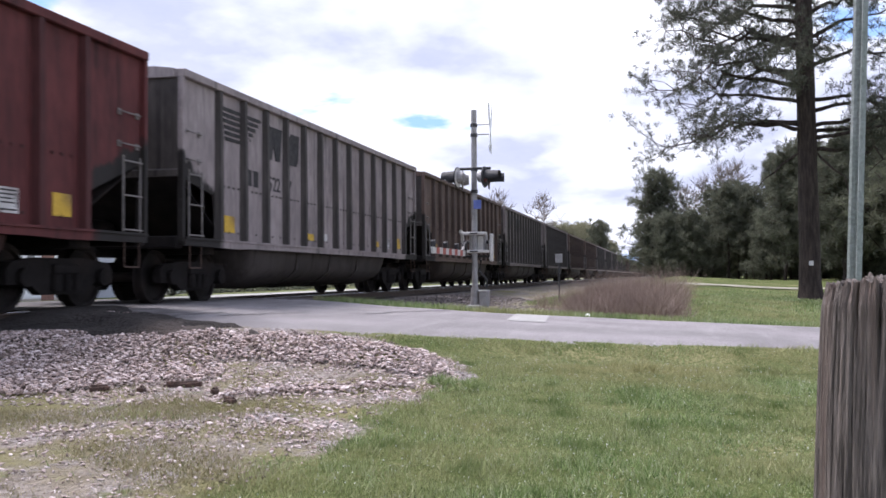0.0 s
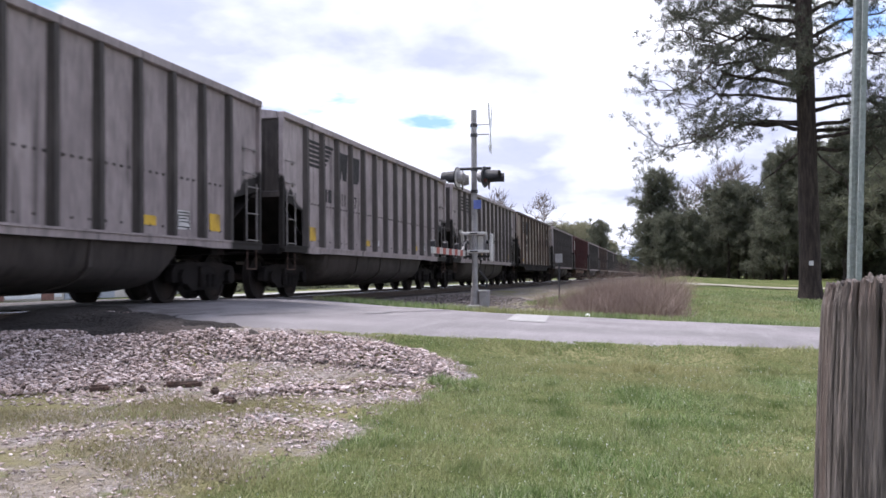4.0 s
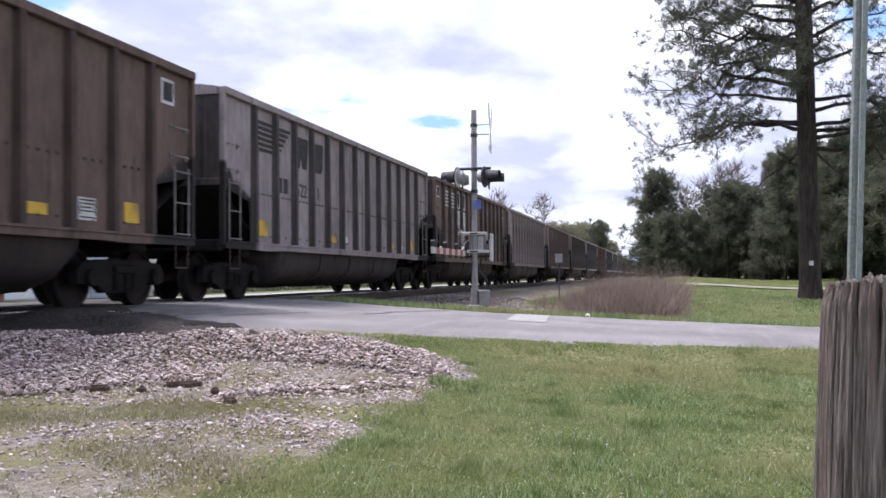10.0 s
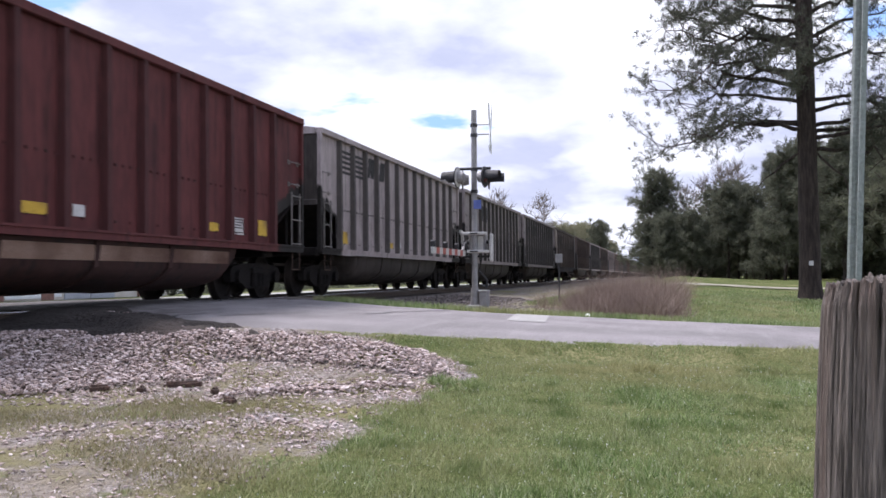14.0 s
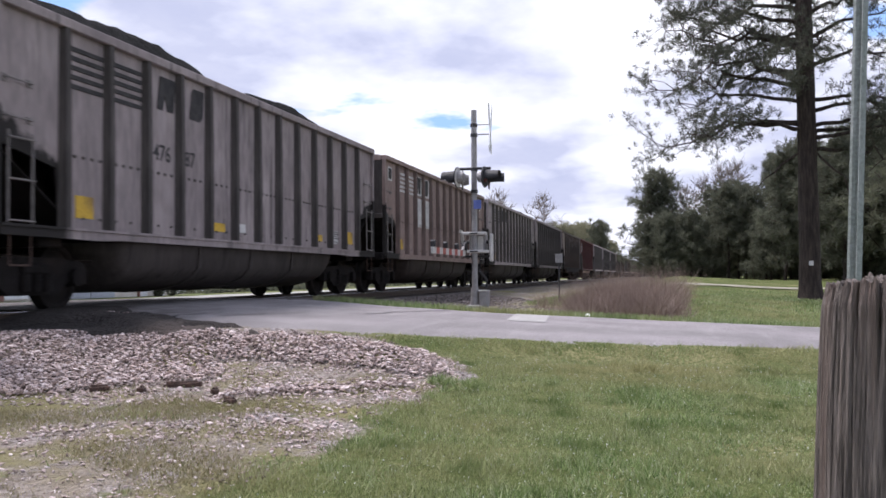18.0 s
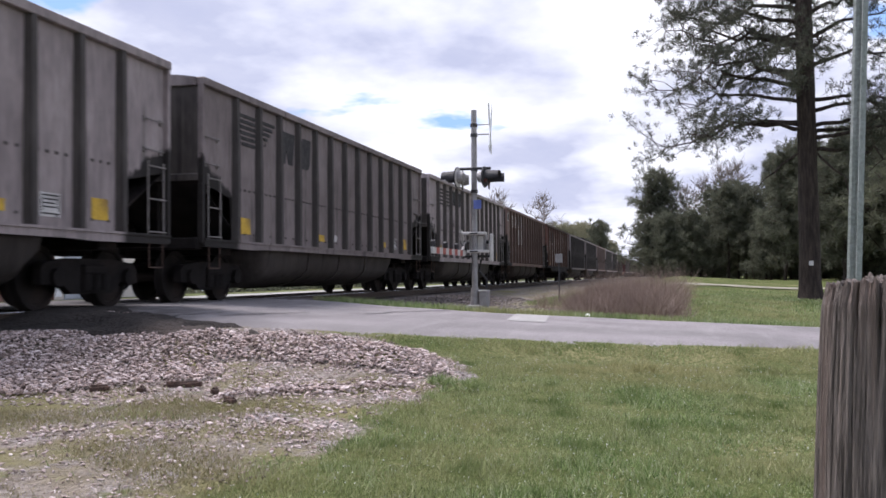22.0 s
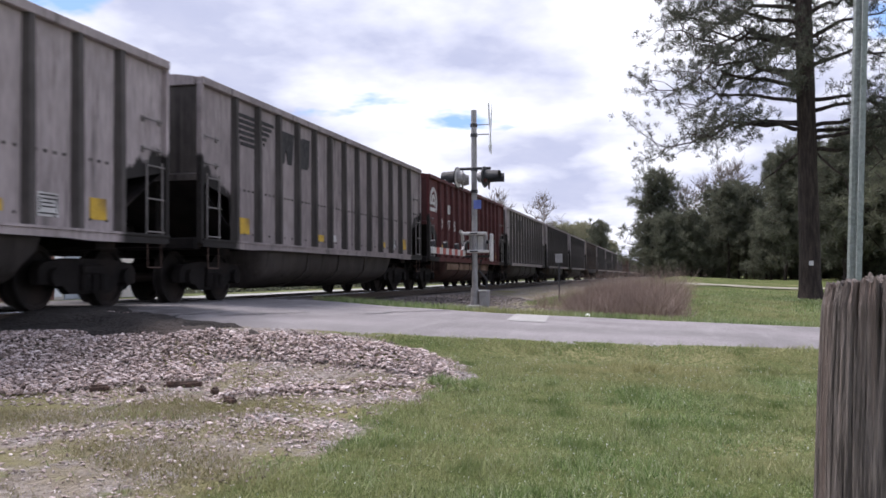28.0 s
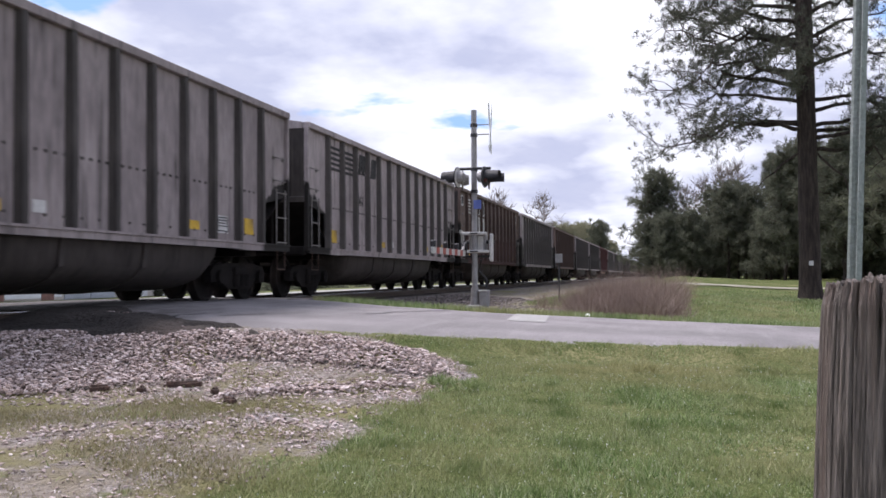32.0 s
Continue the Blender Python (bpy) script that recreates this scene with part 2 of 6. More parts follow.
PAINT = {
    # weathered freight car colours
    "grey": car_paint("grey_car_paint", (0.209, 0.174, 0.173), (0.273, 0.230, 0.227), (0.066, 0.056, 0.055), 0.57, seed=1),
    "grey_light": car_paint("light_grey_car_paint", (0.267, 0.225, 0.224), (0.342, 0.289, 0.288), (0.070, 0.060, 0.058), 0.575, seed=2),
    "grey_stained": car_paint("stained_grey_car_paint", (0.240, 0.206, 0.206), (0.296, 0.256, 0.254), (0.028, 0.024, 0.024), 0.55, seed=3),
    "grey_dark": car_paint("dark_grey_car_paint", (0.145, 0.118, 0.115), (0.192, 0.159, 0.155), (0.062, 0.052, 0.05), 0.58, seed=4),
    "brown": car_paint("brown_car_paint", (0.124, 0.084, 0.070), (0.164, 0.114, 0.094), (0.056, 0.042, 0.037), 0.58, seed=5),
    "brown_dark": car_paint("dark_brown_car_paint", (0.084, 0.056, 0.046), (0.120, 0.080, 0.066), (0.040, 0.028, 0.024), 0.57, seed=6),
    "brown_light": car_paint("light_brown_car_paint", (0.216, 0.172, 0.150), (0.264, 0.212, 0.188), (0.104, 0.080, 0.072), 0.60, seed=7),
    "red": car_paint("oxide_red_car_paint", (0.072, 0.0185, 0.0185), (0.102, 0.0275, 0.027), (0.034, 0.011, 0.0105), 0.56, seed=8),
    "cream": car_paint("rusty_cream_car_paint", (0.28, 0.225, 0.18), (0.36, 0.30, 0.245), (0.13, 0.085, 0.065), 0.54, (0.13, 0.06, 0.04), 0.56, seed=9, drip=((0.12, 0.055, 0.04), 0.7)),
    "cream_rusty": car_paint("heavily_rusted_cream_paint", (0.36, 0.31, 0.27), (0.44, 0.39, 0.345), (0.19, 0.10, 0.07), 0.54, (0.13, 0.045, 0.03), 0.55, seed=10, drip=((0.105, 0.036, 0.026), 0.92)),
    "cream_streaked": car_paint("rust_streaked_cream_paint", (0.34, 0.29, 0.245), (0.43, 0.375, 0.325), (0.19, 0.13, 0.10), 0.58, seed=10, spindle=(0.15, 0.055, 0.035), drip=((0.11, 0.05, 0.038), 0.4)),
    "cream_clean": car_paint("pale_car_paint", (0.37, 0.32, 0.285), (0.45, 0.40, 0.36), (0.17, 0.11, 0.085), 0.58, seed=11, drip=((0.14, 0.085, 0.068), 0.45)),
    # the end sheets are much darker than the sides, whatever the car's paint
    "end": car_paint("dark_end_sheets", (0.045, 0.038, 0.035), (0.075, 0.063, 0.058), (0.025, 0.021, 0.02), 0.56, seed=17, soot=False),
    "end_red": car_paint("dark_red_end_sheets", (0.045, 0.017, 0.016), (0.065, 0.022, 0.021), (0.025, 0.012, 0.012), 0.56, seed=18, soot=False),
    "brown_red": car_paint("reddish_brown_car_paint", (0.162, 0.106, 0.092), (0.212, 0.144, 0.125), (0.080, 0.052, 0.046), 0.60, seed=13),
    "two_tone": car_paint("two_tone_brown_paint", (0.112, 0.078, 0.067), (0.152, 0.108, 0.092), (0.048, 0.036, 0.032), 0.60, seed=14, split=(2.03, (0.053, 0.022, 0.022))),
    "mauve": car_paint("mauve_grey_car_paint", (0.245, 0.197, 0.190), (0.305, 0.250, 0.243), (0.125, 0.098, 0.094), 0.58, seed=15),
    "pink_brown": car_paint("pinkish_brown_car_paint", (0.205, 0.147, 0.130), (0.262, 0.193, 0.172), (0.105, 0.076, 0.067), 0.60, seed=16),
}

M["brick"] = surface("brown_brick", (0.20, 0.11, 0.085), (0.27, 0.15, 0.12), 6, 0.9)
M["cream_wall"] = surface("cream_wall", (0.55, 0.50, 0.44), (0.62, 0.57, 0.51), 1.0, 0.9)
M["door_grey"] = surface("grey_door_paint", (0.36, 0.38, 0.42), (0.42, 0.44, 0.48), 1.0, 0.7)
M["dull_white"] = surface("dull_white_paint", (0.42, 0.40, 0.39), (0.52, 0.50, 0.48), 4, 0.7)
M["iron"] = surface("grab_iron_steel", (0.12, 0.106, 0.10), (0.20, 0.18, 0.173), 5, 0.8)
M["rust"] = surface("rusty_iron", (0.05, 0.033, 0.027), (0.09, 0.055, 0.042), 14, 0.9, bump=0.6)
M["straw"] = island_surface("dead_grass", [(0.20, 0.165, 0.09), (0.30, 0.26, 0.15), (0.16, 0.165, 0.07), (0.38, 0.33, 0.21)], 0.85, trans=0.2)
M["clover"] = island_surface("clover_flower", [(0.55, 0.55, 0.5), (0.7, 0.7, 0.66)], 0.85)
# dirt colours that also take in the shade beside and under the train
M["panel"] = surface("dirty_shaded_crossing_asphalt", (0.05, 0.044, 0.041), (0.085, 0.075, 0.071), 1.2, 0.9, c3=(0.12, 0.108, 0.105), bump=0.4)
M["mud"] = surface("shaded_mud", (0.017, 0.014, 0.0125), (0.032, 0.026, 0.023), 1.6, 0.9, c3=(0.075, 0.058, 0.05), bump=0.8, bumpdist=0.04, fine=16)
# the ribs hold more soot than the sheets; their shaded faces are painted in too
RIB = {k: car_paint("sooty_shaded_rib_" + k, tuple(v * 0.85 for v in c), tuple(v * 1.3 for v in c), (0.035, 0.03, 0.028), 0.55, seed=20 + i, soot=False)
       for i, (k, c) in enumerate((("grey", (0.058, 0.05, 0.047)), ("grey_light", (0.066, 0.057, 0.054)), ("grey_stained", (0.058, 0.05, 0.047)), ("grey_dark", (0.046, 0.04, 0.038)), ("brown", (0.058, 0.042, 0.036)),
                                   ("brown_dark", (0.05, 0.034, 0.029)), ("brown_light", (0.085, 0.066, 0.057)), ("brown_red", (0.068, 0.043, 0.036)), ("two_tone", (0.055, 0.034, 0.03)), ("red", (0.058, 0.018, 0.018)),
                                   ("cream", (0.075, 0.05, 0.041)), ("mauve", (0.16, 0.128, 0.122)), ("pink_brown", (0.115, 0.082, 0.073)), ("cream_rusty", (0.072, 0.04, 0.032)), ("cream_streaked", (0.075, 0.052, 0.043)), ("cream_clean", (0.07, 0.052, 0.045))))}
# the tubs hang low: coal dust and the shade under the body share one colour
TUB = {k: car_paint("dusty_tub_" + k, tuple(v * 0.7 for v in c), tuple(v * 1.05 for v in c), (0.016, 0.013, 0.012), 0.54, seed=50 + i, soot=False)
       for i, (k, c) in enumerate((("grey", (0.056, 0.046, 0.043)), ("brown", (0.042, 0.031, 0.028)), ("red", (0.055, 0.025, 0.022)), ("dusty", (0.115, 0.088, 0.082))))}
M["flank"] = surface("faded_orange_flank", (0.42, 0.27, 0.205), (0.50, 0.345, 0.275), 2.0, 0.85, c3=(0.22, 0.125, 0.095))


# ---- mesh helpers ----
def mesh_of(name, bm, material, smooth=False):
    me = bpy.data.meshes.new(name)
    bm.normal_update()
    bm.to_mesh(me)
    bm.free()
    if material:
        me.materials.append(material)
    if smooth:
        for p in me.polygons:
            p.use_smooth = True
    return me


def part(name, bm, material, parent=None, label="", smooth=False, m=None):
    """Links a bmesh, or a mesh that is shared, as one object under a thing or under a part."""
    me = bm if isinstance(bm, bpy.types.Mesh) else mesh_of(name, bm, material, smooth)
    ob = new(name, me)
    ob.parent = parent
    if m is not None:
        ob.matrix_basis = m
    if label:
        ob["label"] = label
    return ob


def thing(name, label, category, group="", m=None, kind=""):
    ob = tagged(new(name), label, category, group, kind)
    if m is not None:
        ob.matrix_basis = m
    return ob


def box(bm, x0, x1, y0, y1, z0, z1, bev=0.0, m=None):
    """An axis box, its edges bevelled."""
    r = bmesh.ops.create_cube(bm, size=1.0)
    vs = r["verts"]
    for v in vs:
        v.co = Vector(((x0 + x1) / 2 + v.co.x * (x1 - x0), (y0 + y1) / 2 + v.co.y * (y1 - y0), (z0 + z1) / 2 + v.co.z * (z1 - z0)))
    if bev:
        es = list({e for v in vs for e in v.link_edges})
        r2 = bmesh.ops.bevel(bm, geom=es, offset=bev, segments=1, affect="EDGES", profile=0.5)
        vs = list({v for f in r2["faces"] for v in f.verts} | {v for v in vs if v.is_valid})
    if m is not None:
        bmesh.ops.transform(bm, matrix=m, verts=vs)
    return bm


def rod(bm, a, b, r0, r1=None, n=8, caps=True):
    a, b = Vector(a), Vector(b)
    r1 = r0 if r1 is None else r1
    d = b - a
    q = d.to_track_quat("Z", "Y").to_matrix().to_4x4()
    bmesh.ops.create_cone(bm, cap_ends=caps, segments=n, radius1=r0, radius2=r1, depth=d.length, matrix=Matrix.Translation((a + b) / 2) @ q)
    return bm


def loft(bm, rings, close=True, caps=False):
    """Quads between rings of equal count."""
    vr = [[bm.verts.new(p) for p in ring] for ring in rings]
    n = len(rings[0])
    for a, b in zip(vr, vr[1:]):
        for i in range(n if close else n - 1):
            j = (i + 1) % n
            bm.faces.new((a[i], a[j], b[j], b[i]))
    if caps:
        bm.faces.new(list(reversed(vr[0])))
        bm.faces.new(vr[-1])
    return vr


def prism(bm, pts, axis, lo, hi):
    """A flat outline drawn out along an axis: pts are the two other coordinates in order."""
    def at(p, w):
        q = list(p)
        q.insert(axis, w)
        return q
    loft(bm, [[at(p, lo) for p in pts], [at(p, hi) for p in pts]], True, True)
    bmesh.ops.recalc_face_normals(bm, faces=bm.faces[:])
    return bm


def smooth01(a, b, x):
    t = max(0.0, min(1.0, (x - a) / (b - a)))
    return t * t * (3 - 2 * t)


def lerp(a, b, t):
    return a + (b - a) * t


def letters(text, size, material, depth=0.004, spacing=1.0):
    """Text as a mesh in the xz plane, facing -y, its base line's start at the origin."""
    cu = bpy.data.curves.new("lettering", "FONT")
    cu.body, cu.size, cu.extrude, cu.resolution_u, cu.space_character = text, size, depth, 2, spacing
    cu.offset = 0.018 * size if text.isalpha() else 0.006 * size
    ob = bpy.data.objects.new("lettering", cu)
    scene.collection.objects.link(ob)
    me = bpy.data.meshes.new_from_object(ob)
    bpy.data.objects.remove(ob)
    me.transform(Matrix.Rotation(radians(90), 4, "X"))
    me.materials.clear()
    me.materials.append(material)
    return me


# ---- ground ----
TRACK, RAIL = 9.19, -0.07          # the line of the track, and the top of its rails


NEAR_EDGE = ((-40, 11.0), (-6, 12.4), (-1.8, 13.0), (-0.1, 12.7), (1.85, 12.0), (3.1, 11.6), (4.8, 11.0), (5.6, 10.9), (6.9, 11.8), (9.2, 12.2), (20, 12.2), (80, 12.2))
FAR_EDGE = ((-40, 16.0), (-6, 17.0), (-2.65, 18.3), (-0.2, 19.2), (1.5, 18.9), (3.0, 18.4), (5.0, 18.3), (7.6, 19.5), (9.2, 20.0), (20, 18.5), (80, 18.5))


def table(rows, y):
    """Between the rows of a table, eased."""
    for (a, u), (b, v) in zip(rows, rows[1:]):
        if y <= b:
            return lerp(u, v, max(0.0, (y - a) / (b - a)))
    return rows[-1][1]


def road_x(y):
    """The near and far edge of the road at y."""
    return table(NEAR_EDGE, y), table(FAR_EDGE, y)


def road_z(y):
    if y > TRACK:
        return lerp(RAIL, -0.75, smooth01(10.5, 24, y))
    return table(((-10, -0.66), (-2.5, -0.56), (0, -0.5), (3, -0.335), (4.5, -0.235), (6.2, -0.14), (7.4, -0.085), (9.2, RAIL)), y)


def ground_z(x, y):
    if y < TRACK:
        z = -0.36 - 0.05 * (6.5 - max(-6.0, min(6.5, y)))
        z -= 0.20 * smooth01(12, 4, x)
        rise = smooth01(3.2, -1.0, y)
        z += rise * (0.45 * smooth01(20, 34, x) + 0.55 * smooth01(34, 62, x))
        # low ridge of spare ballast beside the crossing
        ridge = lerp(10.0, 9.55, smooth01(3.8, 5.4, y)) + 0.25 * noise.noise((y * 0.9, 3.0, 0.0))
        top = lerp(0.20, 0.13, smooth01(4.5, 6.5, y)) + 0.09 * noise.noise((y * 1.7, 8.0, 0.0)) + 0.04 * noise.noise((y * 4.1, 2.0, 0.0))
        z += top * math.exp(-((x - ridge) / 0.75) ** 2) * smooth01(2.0, 3.4, y)
        z += 0.05 * noise.noise((x * 0.35, y * 0.35, 0.3)) + 0.02 * noise.noise((x * 1.7, y * 1.7, 4.0))
    else:
        z = lerp(-0.55, -0.8, smooth01(12, 30, y)) - 0.9 * smooth01(34, 52, y) + 0.03 * noise.noise((x * 0.2, y * 0.2, 0.3))
    # bed of the track
    d = abs(y - TRACK)
    z = lerp(-0.29, z, smooth01(1.5, 3.1, d))
    near, far = road_x(y)
    inside = min(smooth01(near - lerp(0.8, 1.35, smooth01(4.6, 5.8, y)), near - lerp(0, 0.65, smooth01(4.6, 5.8, y)), x), smooth01(far + 1.2, far, x)) * smooth01(0.8, 2.2, d) * smooth01(70, 60, y)
    return lerp(z, road_z(y) - 0.03, inside)


LAWN_EDGE = ((-40, 3.0), (3.0, 2.8), (4.6, 2.36), (5.5, 2.22), (6.6, 2.16), (7.4, 2.30), (8.4, 2.16), (9.6, 2.08), (10.3, 2.30), (11.1, 2.85), (11.5, 3.4), (12.0, 4.2), (60, 4.2))


def stony_field(x, y):
    """The bare ground between the lawn and the track, 0 to 1."""
    edge = table(LAWN_EDGE, x) + 0.14 * noise.noise((x * 1.1, y * 1.1, 2.0)) + 0.10 * noise.noise((x * 3.3, y * 3.3, 6.0))
    return smooth01(edge - 0.30, edge + 0.22, y) * smooth01(0.5, 0.0, x - lerp(10.95, 10.1, smooth01(4.3, 5.4, y)) + 0.25 * noise.noise((y, 5.0, 0.0)))


def bare(x, y):
    """How bare of turf the ground is."""
    return max(gravel(x, y), 0.42 * max(stony_field(x, y), smooth01(3.7, 4.5, y)) if y < 8 and x < 12 else 0.0)


def gravel(x, y):
    """How thickly broken stone covers the ground, 0 to 1."""
    d = abs(y - TRACK)
    row = smooth01(3.4, 2.2, d)
    if y > TRACK:
        return row
    if x < 11.4:
        row *= smooth01(9.4, 8.6, x)
    field = stony_field(x, y)
    patch = smooth01(-0.15, 0.3, noise.noise((x * 0.9, y * 0.9, 7.0)))
    # a thin row of stones in front of the ridge, and turf in front of that row
    strip = smooth01(0.42, 0.18, abs(x - 7.45 - (3.55 - y) * 1.05 + 0.15 * noise.noise((y * 2.0, 4.0, 0.0)))) * smooth01(3.9, 3.5, y)
    turf = smooth01(0.62, 0.25, abs(x - 6.55 - (3.6 - y) * 0.45)) * smooth01(2.9, 3.5, y)
    ridge = smooth01(1.2, 0.6, abs(x - lerp(10.0, 9.55, smooth01(3.8, 5.4, y))))
    dense = smooth01(-0.25, 0.25, x - 6.75 - 1.2 * (5.15 - y) + 0.3 * noise.noise((x, y, 9.0))) * smooth01(3.9, 4.35, y + 0.3 * noise.noise((x, y, 3.0)))
    v = field * max((0.26 + 0.28 * patch) * (1 - 0.75 * turf), 0.9 * strip, ridge, dense)
    shoulder = smooth01(5.2, 4.0, d) * smooth01(19.6, 20.5, x)
    verge = 0.5 * smooth01(19.2, 20.0, x) * smooth01(31, 27, x) * smooth01(0.6, 1.6, y)
    grassy = smooth01(0.9, 1.7, x - road_x(y)[1] + 0.4 * noise.noise((x, y * 1.5, 4.0))) if x > 15 else 1.0
    return max(row, v, shoulder * grassy, verge * grassy)


def spaced(lo, hi, step, far, grow=1.35):
    v = list(np.arange(lo, hi + step / 2, step))
    s, a = step, v[-1]
    while a < far:
        s *= grow
        a += s
        v.append(a)
    s, a = step, v[0]
    while a > -far:
        s *= grow
        a -= s
        v.insert(0, a)
    return v


def grid_mesh(name, xs, ys, zf, attr=None):
    nx, ny = len(xs), len(ys)
    co = np.array([(x, y, zf(x, y)) for y in ys for x in xs], dtype=np.float32)
    idx = np.arange(nx * ny).reshape(ny, nx)
    quads = np.stack([idx[:-1, :-1], idx[:-1, 1:], idx[1:, 1:], idx[1:, :-1]], -1).reshape(-1, 4)
    me = bpy.data.meshes.new(name)
    me.from_pydata(co.tolist(), [], quads.tolist())
    for p in me.polygons:
        p.use_smooth = True
    if attr:
        a = me.attributes.new(attr[0], "FLOAT", "POINT")
        a.data.foreach_set("value", np.array([attr[1](c[0], c[1]) for c in co], dtype=np.float32))
    return me


def ground_material():
    m, n, l = tree_of("turf_and_stone")
    b = n["Principled BSDF"]
    co = n.new("ShaderNodeTexCoord").outputs["Object"]
    at = n.new("ShaderNodeAttribute")
    at.attribute_name = "stones"
    grass = mix(n, l, noise_fac(n, l, co, 0.9, 6), (0.075, 0.10, 0.03), (0.145, 0.155, 0.06))
    grass = mix(n, l, noise_fac(n, l, co, 0.45, 6, (1, 1, 1), 0.5, 0.68), grass, (0.26, 0.235, 0.12))
    grass = mix(n, l, noise_fac(n, l, co, 22.0, 4), grass, (0.075, 0.095, 0.026))
    vo = n.new("ShaderNodeTexVoronoi")
    vo.inputs["Scale"].default_value = 26.0
    l.new(co, vo.inputs["Vector"])
    hs = n.new("ShaderNodeSeparateColor")
    l.new(vo.outputs["Color"], hs.inputs["Color"])
    rock = mix(n, l, hs.outputs[0], (0.10, 0.085, 0.08), (0.42, 0.38, 0.38))
    dirt = mix(n, l, noise_fac(n, l, co, 3.0, 6), (0.15, 0.125, 0.09), (0.25, 0.215, 0.165))
    rock = mix(n, l, noise_fac(n, l, co, 2.2, 5, (1, 1, 1), 0.28, 0.58), rock, dirt)
    rock = mix(n, l, noise_fac(n, l, co, 1.1, 6, (1, 1, 1), 0.47, 0.62), rock, (0.19, 0.175, 0.085))
    fac = n.new("ShaderNodeMath")
    fac.operation = "MULTIPLY"
    l.new(at.outputs["Fac"], fac.inputs[0])
    nf = noise_fac(n, l, co, 3.5, 6, (1, 1, 1), 0.3, 0.7)
    sub = n.new("ShaderNodeMath")
    sub.operation = "MULTIPLY_ADD"
    sub.inputs[1].default_value, sub.inputs[2].default_value = 1.3, 0.35
    l.new(nf, sub.inputs[0])
    l.new(sub.outputs[0], fac.inputs[1])
    mr = n.new("ShaderNodeMapRange")
    mr.inputs["From Min"].default_value, mr.inputs["From Max"].default_value = 0.10, 0.30
    l.new(fac.outputs[0], mr.inputs["Value"])
    l.new(mix(n, l, mr.outputs["Result"], grass, rock), b.inputs["Base Color"])
    b.inputs["Roughness"].default_value = 0.95
    b.inputs["Specular IOR Level"].default_value = 0.15
    bp = n.new("ShaderNodeBump")
    bp.inputs["Strength"].default_value, bp.inputs["Distance"].default_value = 0.8, 0.03
    l.new(noise_fac(n, l, co, 30, 4), bp.inputs["Height"])
    l.new(bp.outputs["Normal"], b.inputs["Normal"])
    return m


def build_ground():
    xs = spaced(-6, 62, 0.4, 2500)
    ys = spaced(-12, 16, 0.25, 2500)
    me = grid_mesh("ground", xs, ys, ground_z, ("stones", bare))
    me.materials.append(ground_material())
    tagged(new("ground", me), "mown green grass with bare and stony patches beside the railway", "ground", kind="structure")
    # road
    ys2 = [y for y in np.arange(-14, 66, 0.35)]
    bm = bmesh.new()
    rows = []
    for y in ys2:
        a, b2 = road_x(y)
        rows.append([bm.verts.new((lerp(a, b2, k / 16) + (0.12 * noise.noise((y * 0.8, k * 3.0, 1.0)) if k in (0, 16) else 0), y,
                                   (road_z(y) + 0.02 * math.sin(math.pi * k / 16)) - (0.05 if k in (0, 16) else 0))) for k in range(17)])
    for a, b2 in zip(rows, rows[1:]):
        for k in range(16):
            bm.faces.new((a[k], a[k + 1], b2[k + 1], b2[k]))
    tagged(part("road", bm, M["asphalt"], smooth=True), "grey worn asphalt road over the level crossing", "road", kind="structure")


def build_track():
    bm = bmesh.new()
    prism(bm, [(TRACK - 2.3, -0.57), (TRACK - 1.55, -0.26), (TRACK + 1.55, -0.26), (TRACK + 2.3, -0.57)], 0, -120, 700)
    tagged(part("track_bed", bm, M["bed"]), "dark grey crushed stone ballast under the rails", "track bed", kind="structure")
    for s in (-1, 1):
        y = TRACK + s * 0.7525
        t = thing("rail", "long worn steel rail on wooden ties", "rail", "rails of the track", Matrix.Translation((0, y, RAIL)))
        bm = bmesh.new()
        prism(bm, [(-0.07, -0.17), (0.07, -0.17), (0.07, -0.158), (0.012, -0.14), (0.012, -0.045), (0.034, -0.035), (0.034, -0.012),
                   (-0.034, -0.012), (-0.034, -0.035), (-0.012, -0.045), (-0.012, -0.14), (-0.07, -0.158)], 0, -120, 700)
        part("rail_web", bm, M["rail"], t)
        bm = bmesh.new()
        prism(bm, [(-0.034, -0.012), (-0.028, 0.0), (0.028, 0.0), (0.034, -0.012)], 0, -120, 700)
        part("rail_head", bm, M["rail_top"], t, "shiny running surface")
    bm = bmesh.new()
    box(bm, -0.115, 0.115, -1.3, 1.3, -0.32, -0.17, 0.008)
    me = mesh_of("tie", bm, M["tie"])
    for i in range(150):
        x = -12 + i * 0.5
        if 12.1 < x < 20.2:
            continue
        tagged(new("tie", me), "dark creosoted wooden railway tie", "railway tie", "ties of the track").matrix_basis = pose(x, TRACK + random.uniform(-0.03, 0.03), RAIL, 0, 0, random.uniform(-1, 1))
    # crossing panels: asphalt filled between and outside the rails, dark with dirt and painted under-car shade
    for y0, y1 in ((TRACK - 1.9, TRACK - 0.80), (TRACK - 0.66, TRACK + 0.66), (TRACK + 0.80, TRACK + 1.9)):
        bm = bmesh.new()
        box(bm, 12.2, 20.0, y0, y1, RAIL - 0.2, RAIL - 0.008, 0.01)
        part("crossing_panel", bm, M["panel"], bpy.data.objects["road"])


# ---- the train ----
HALF, SILL, CHORD = 7.5, 0.90, 3.78
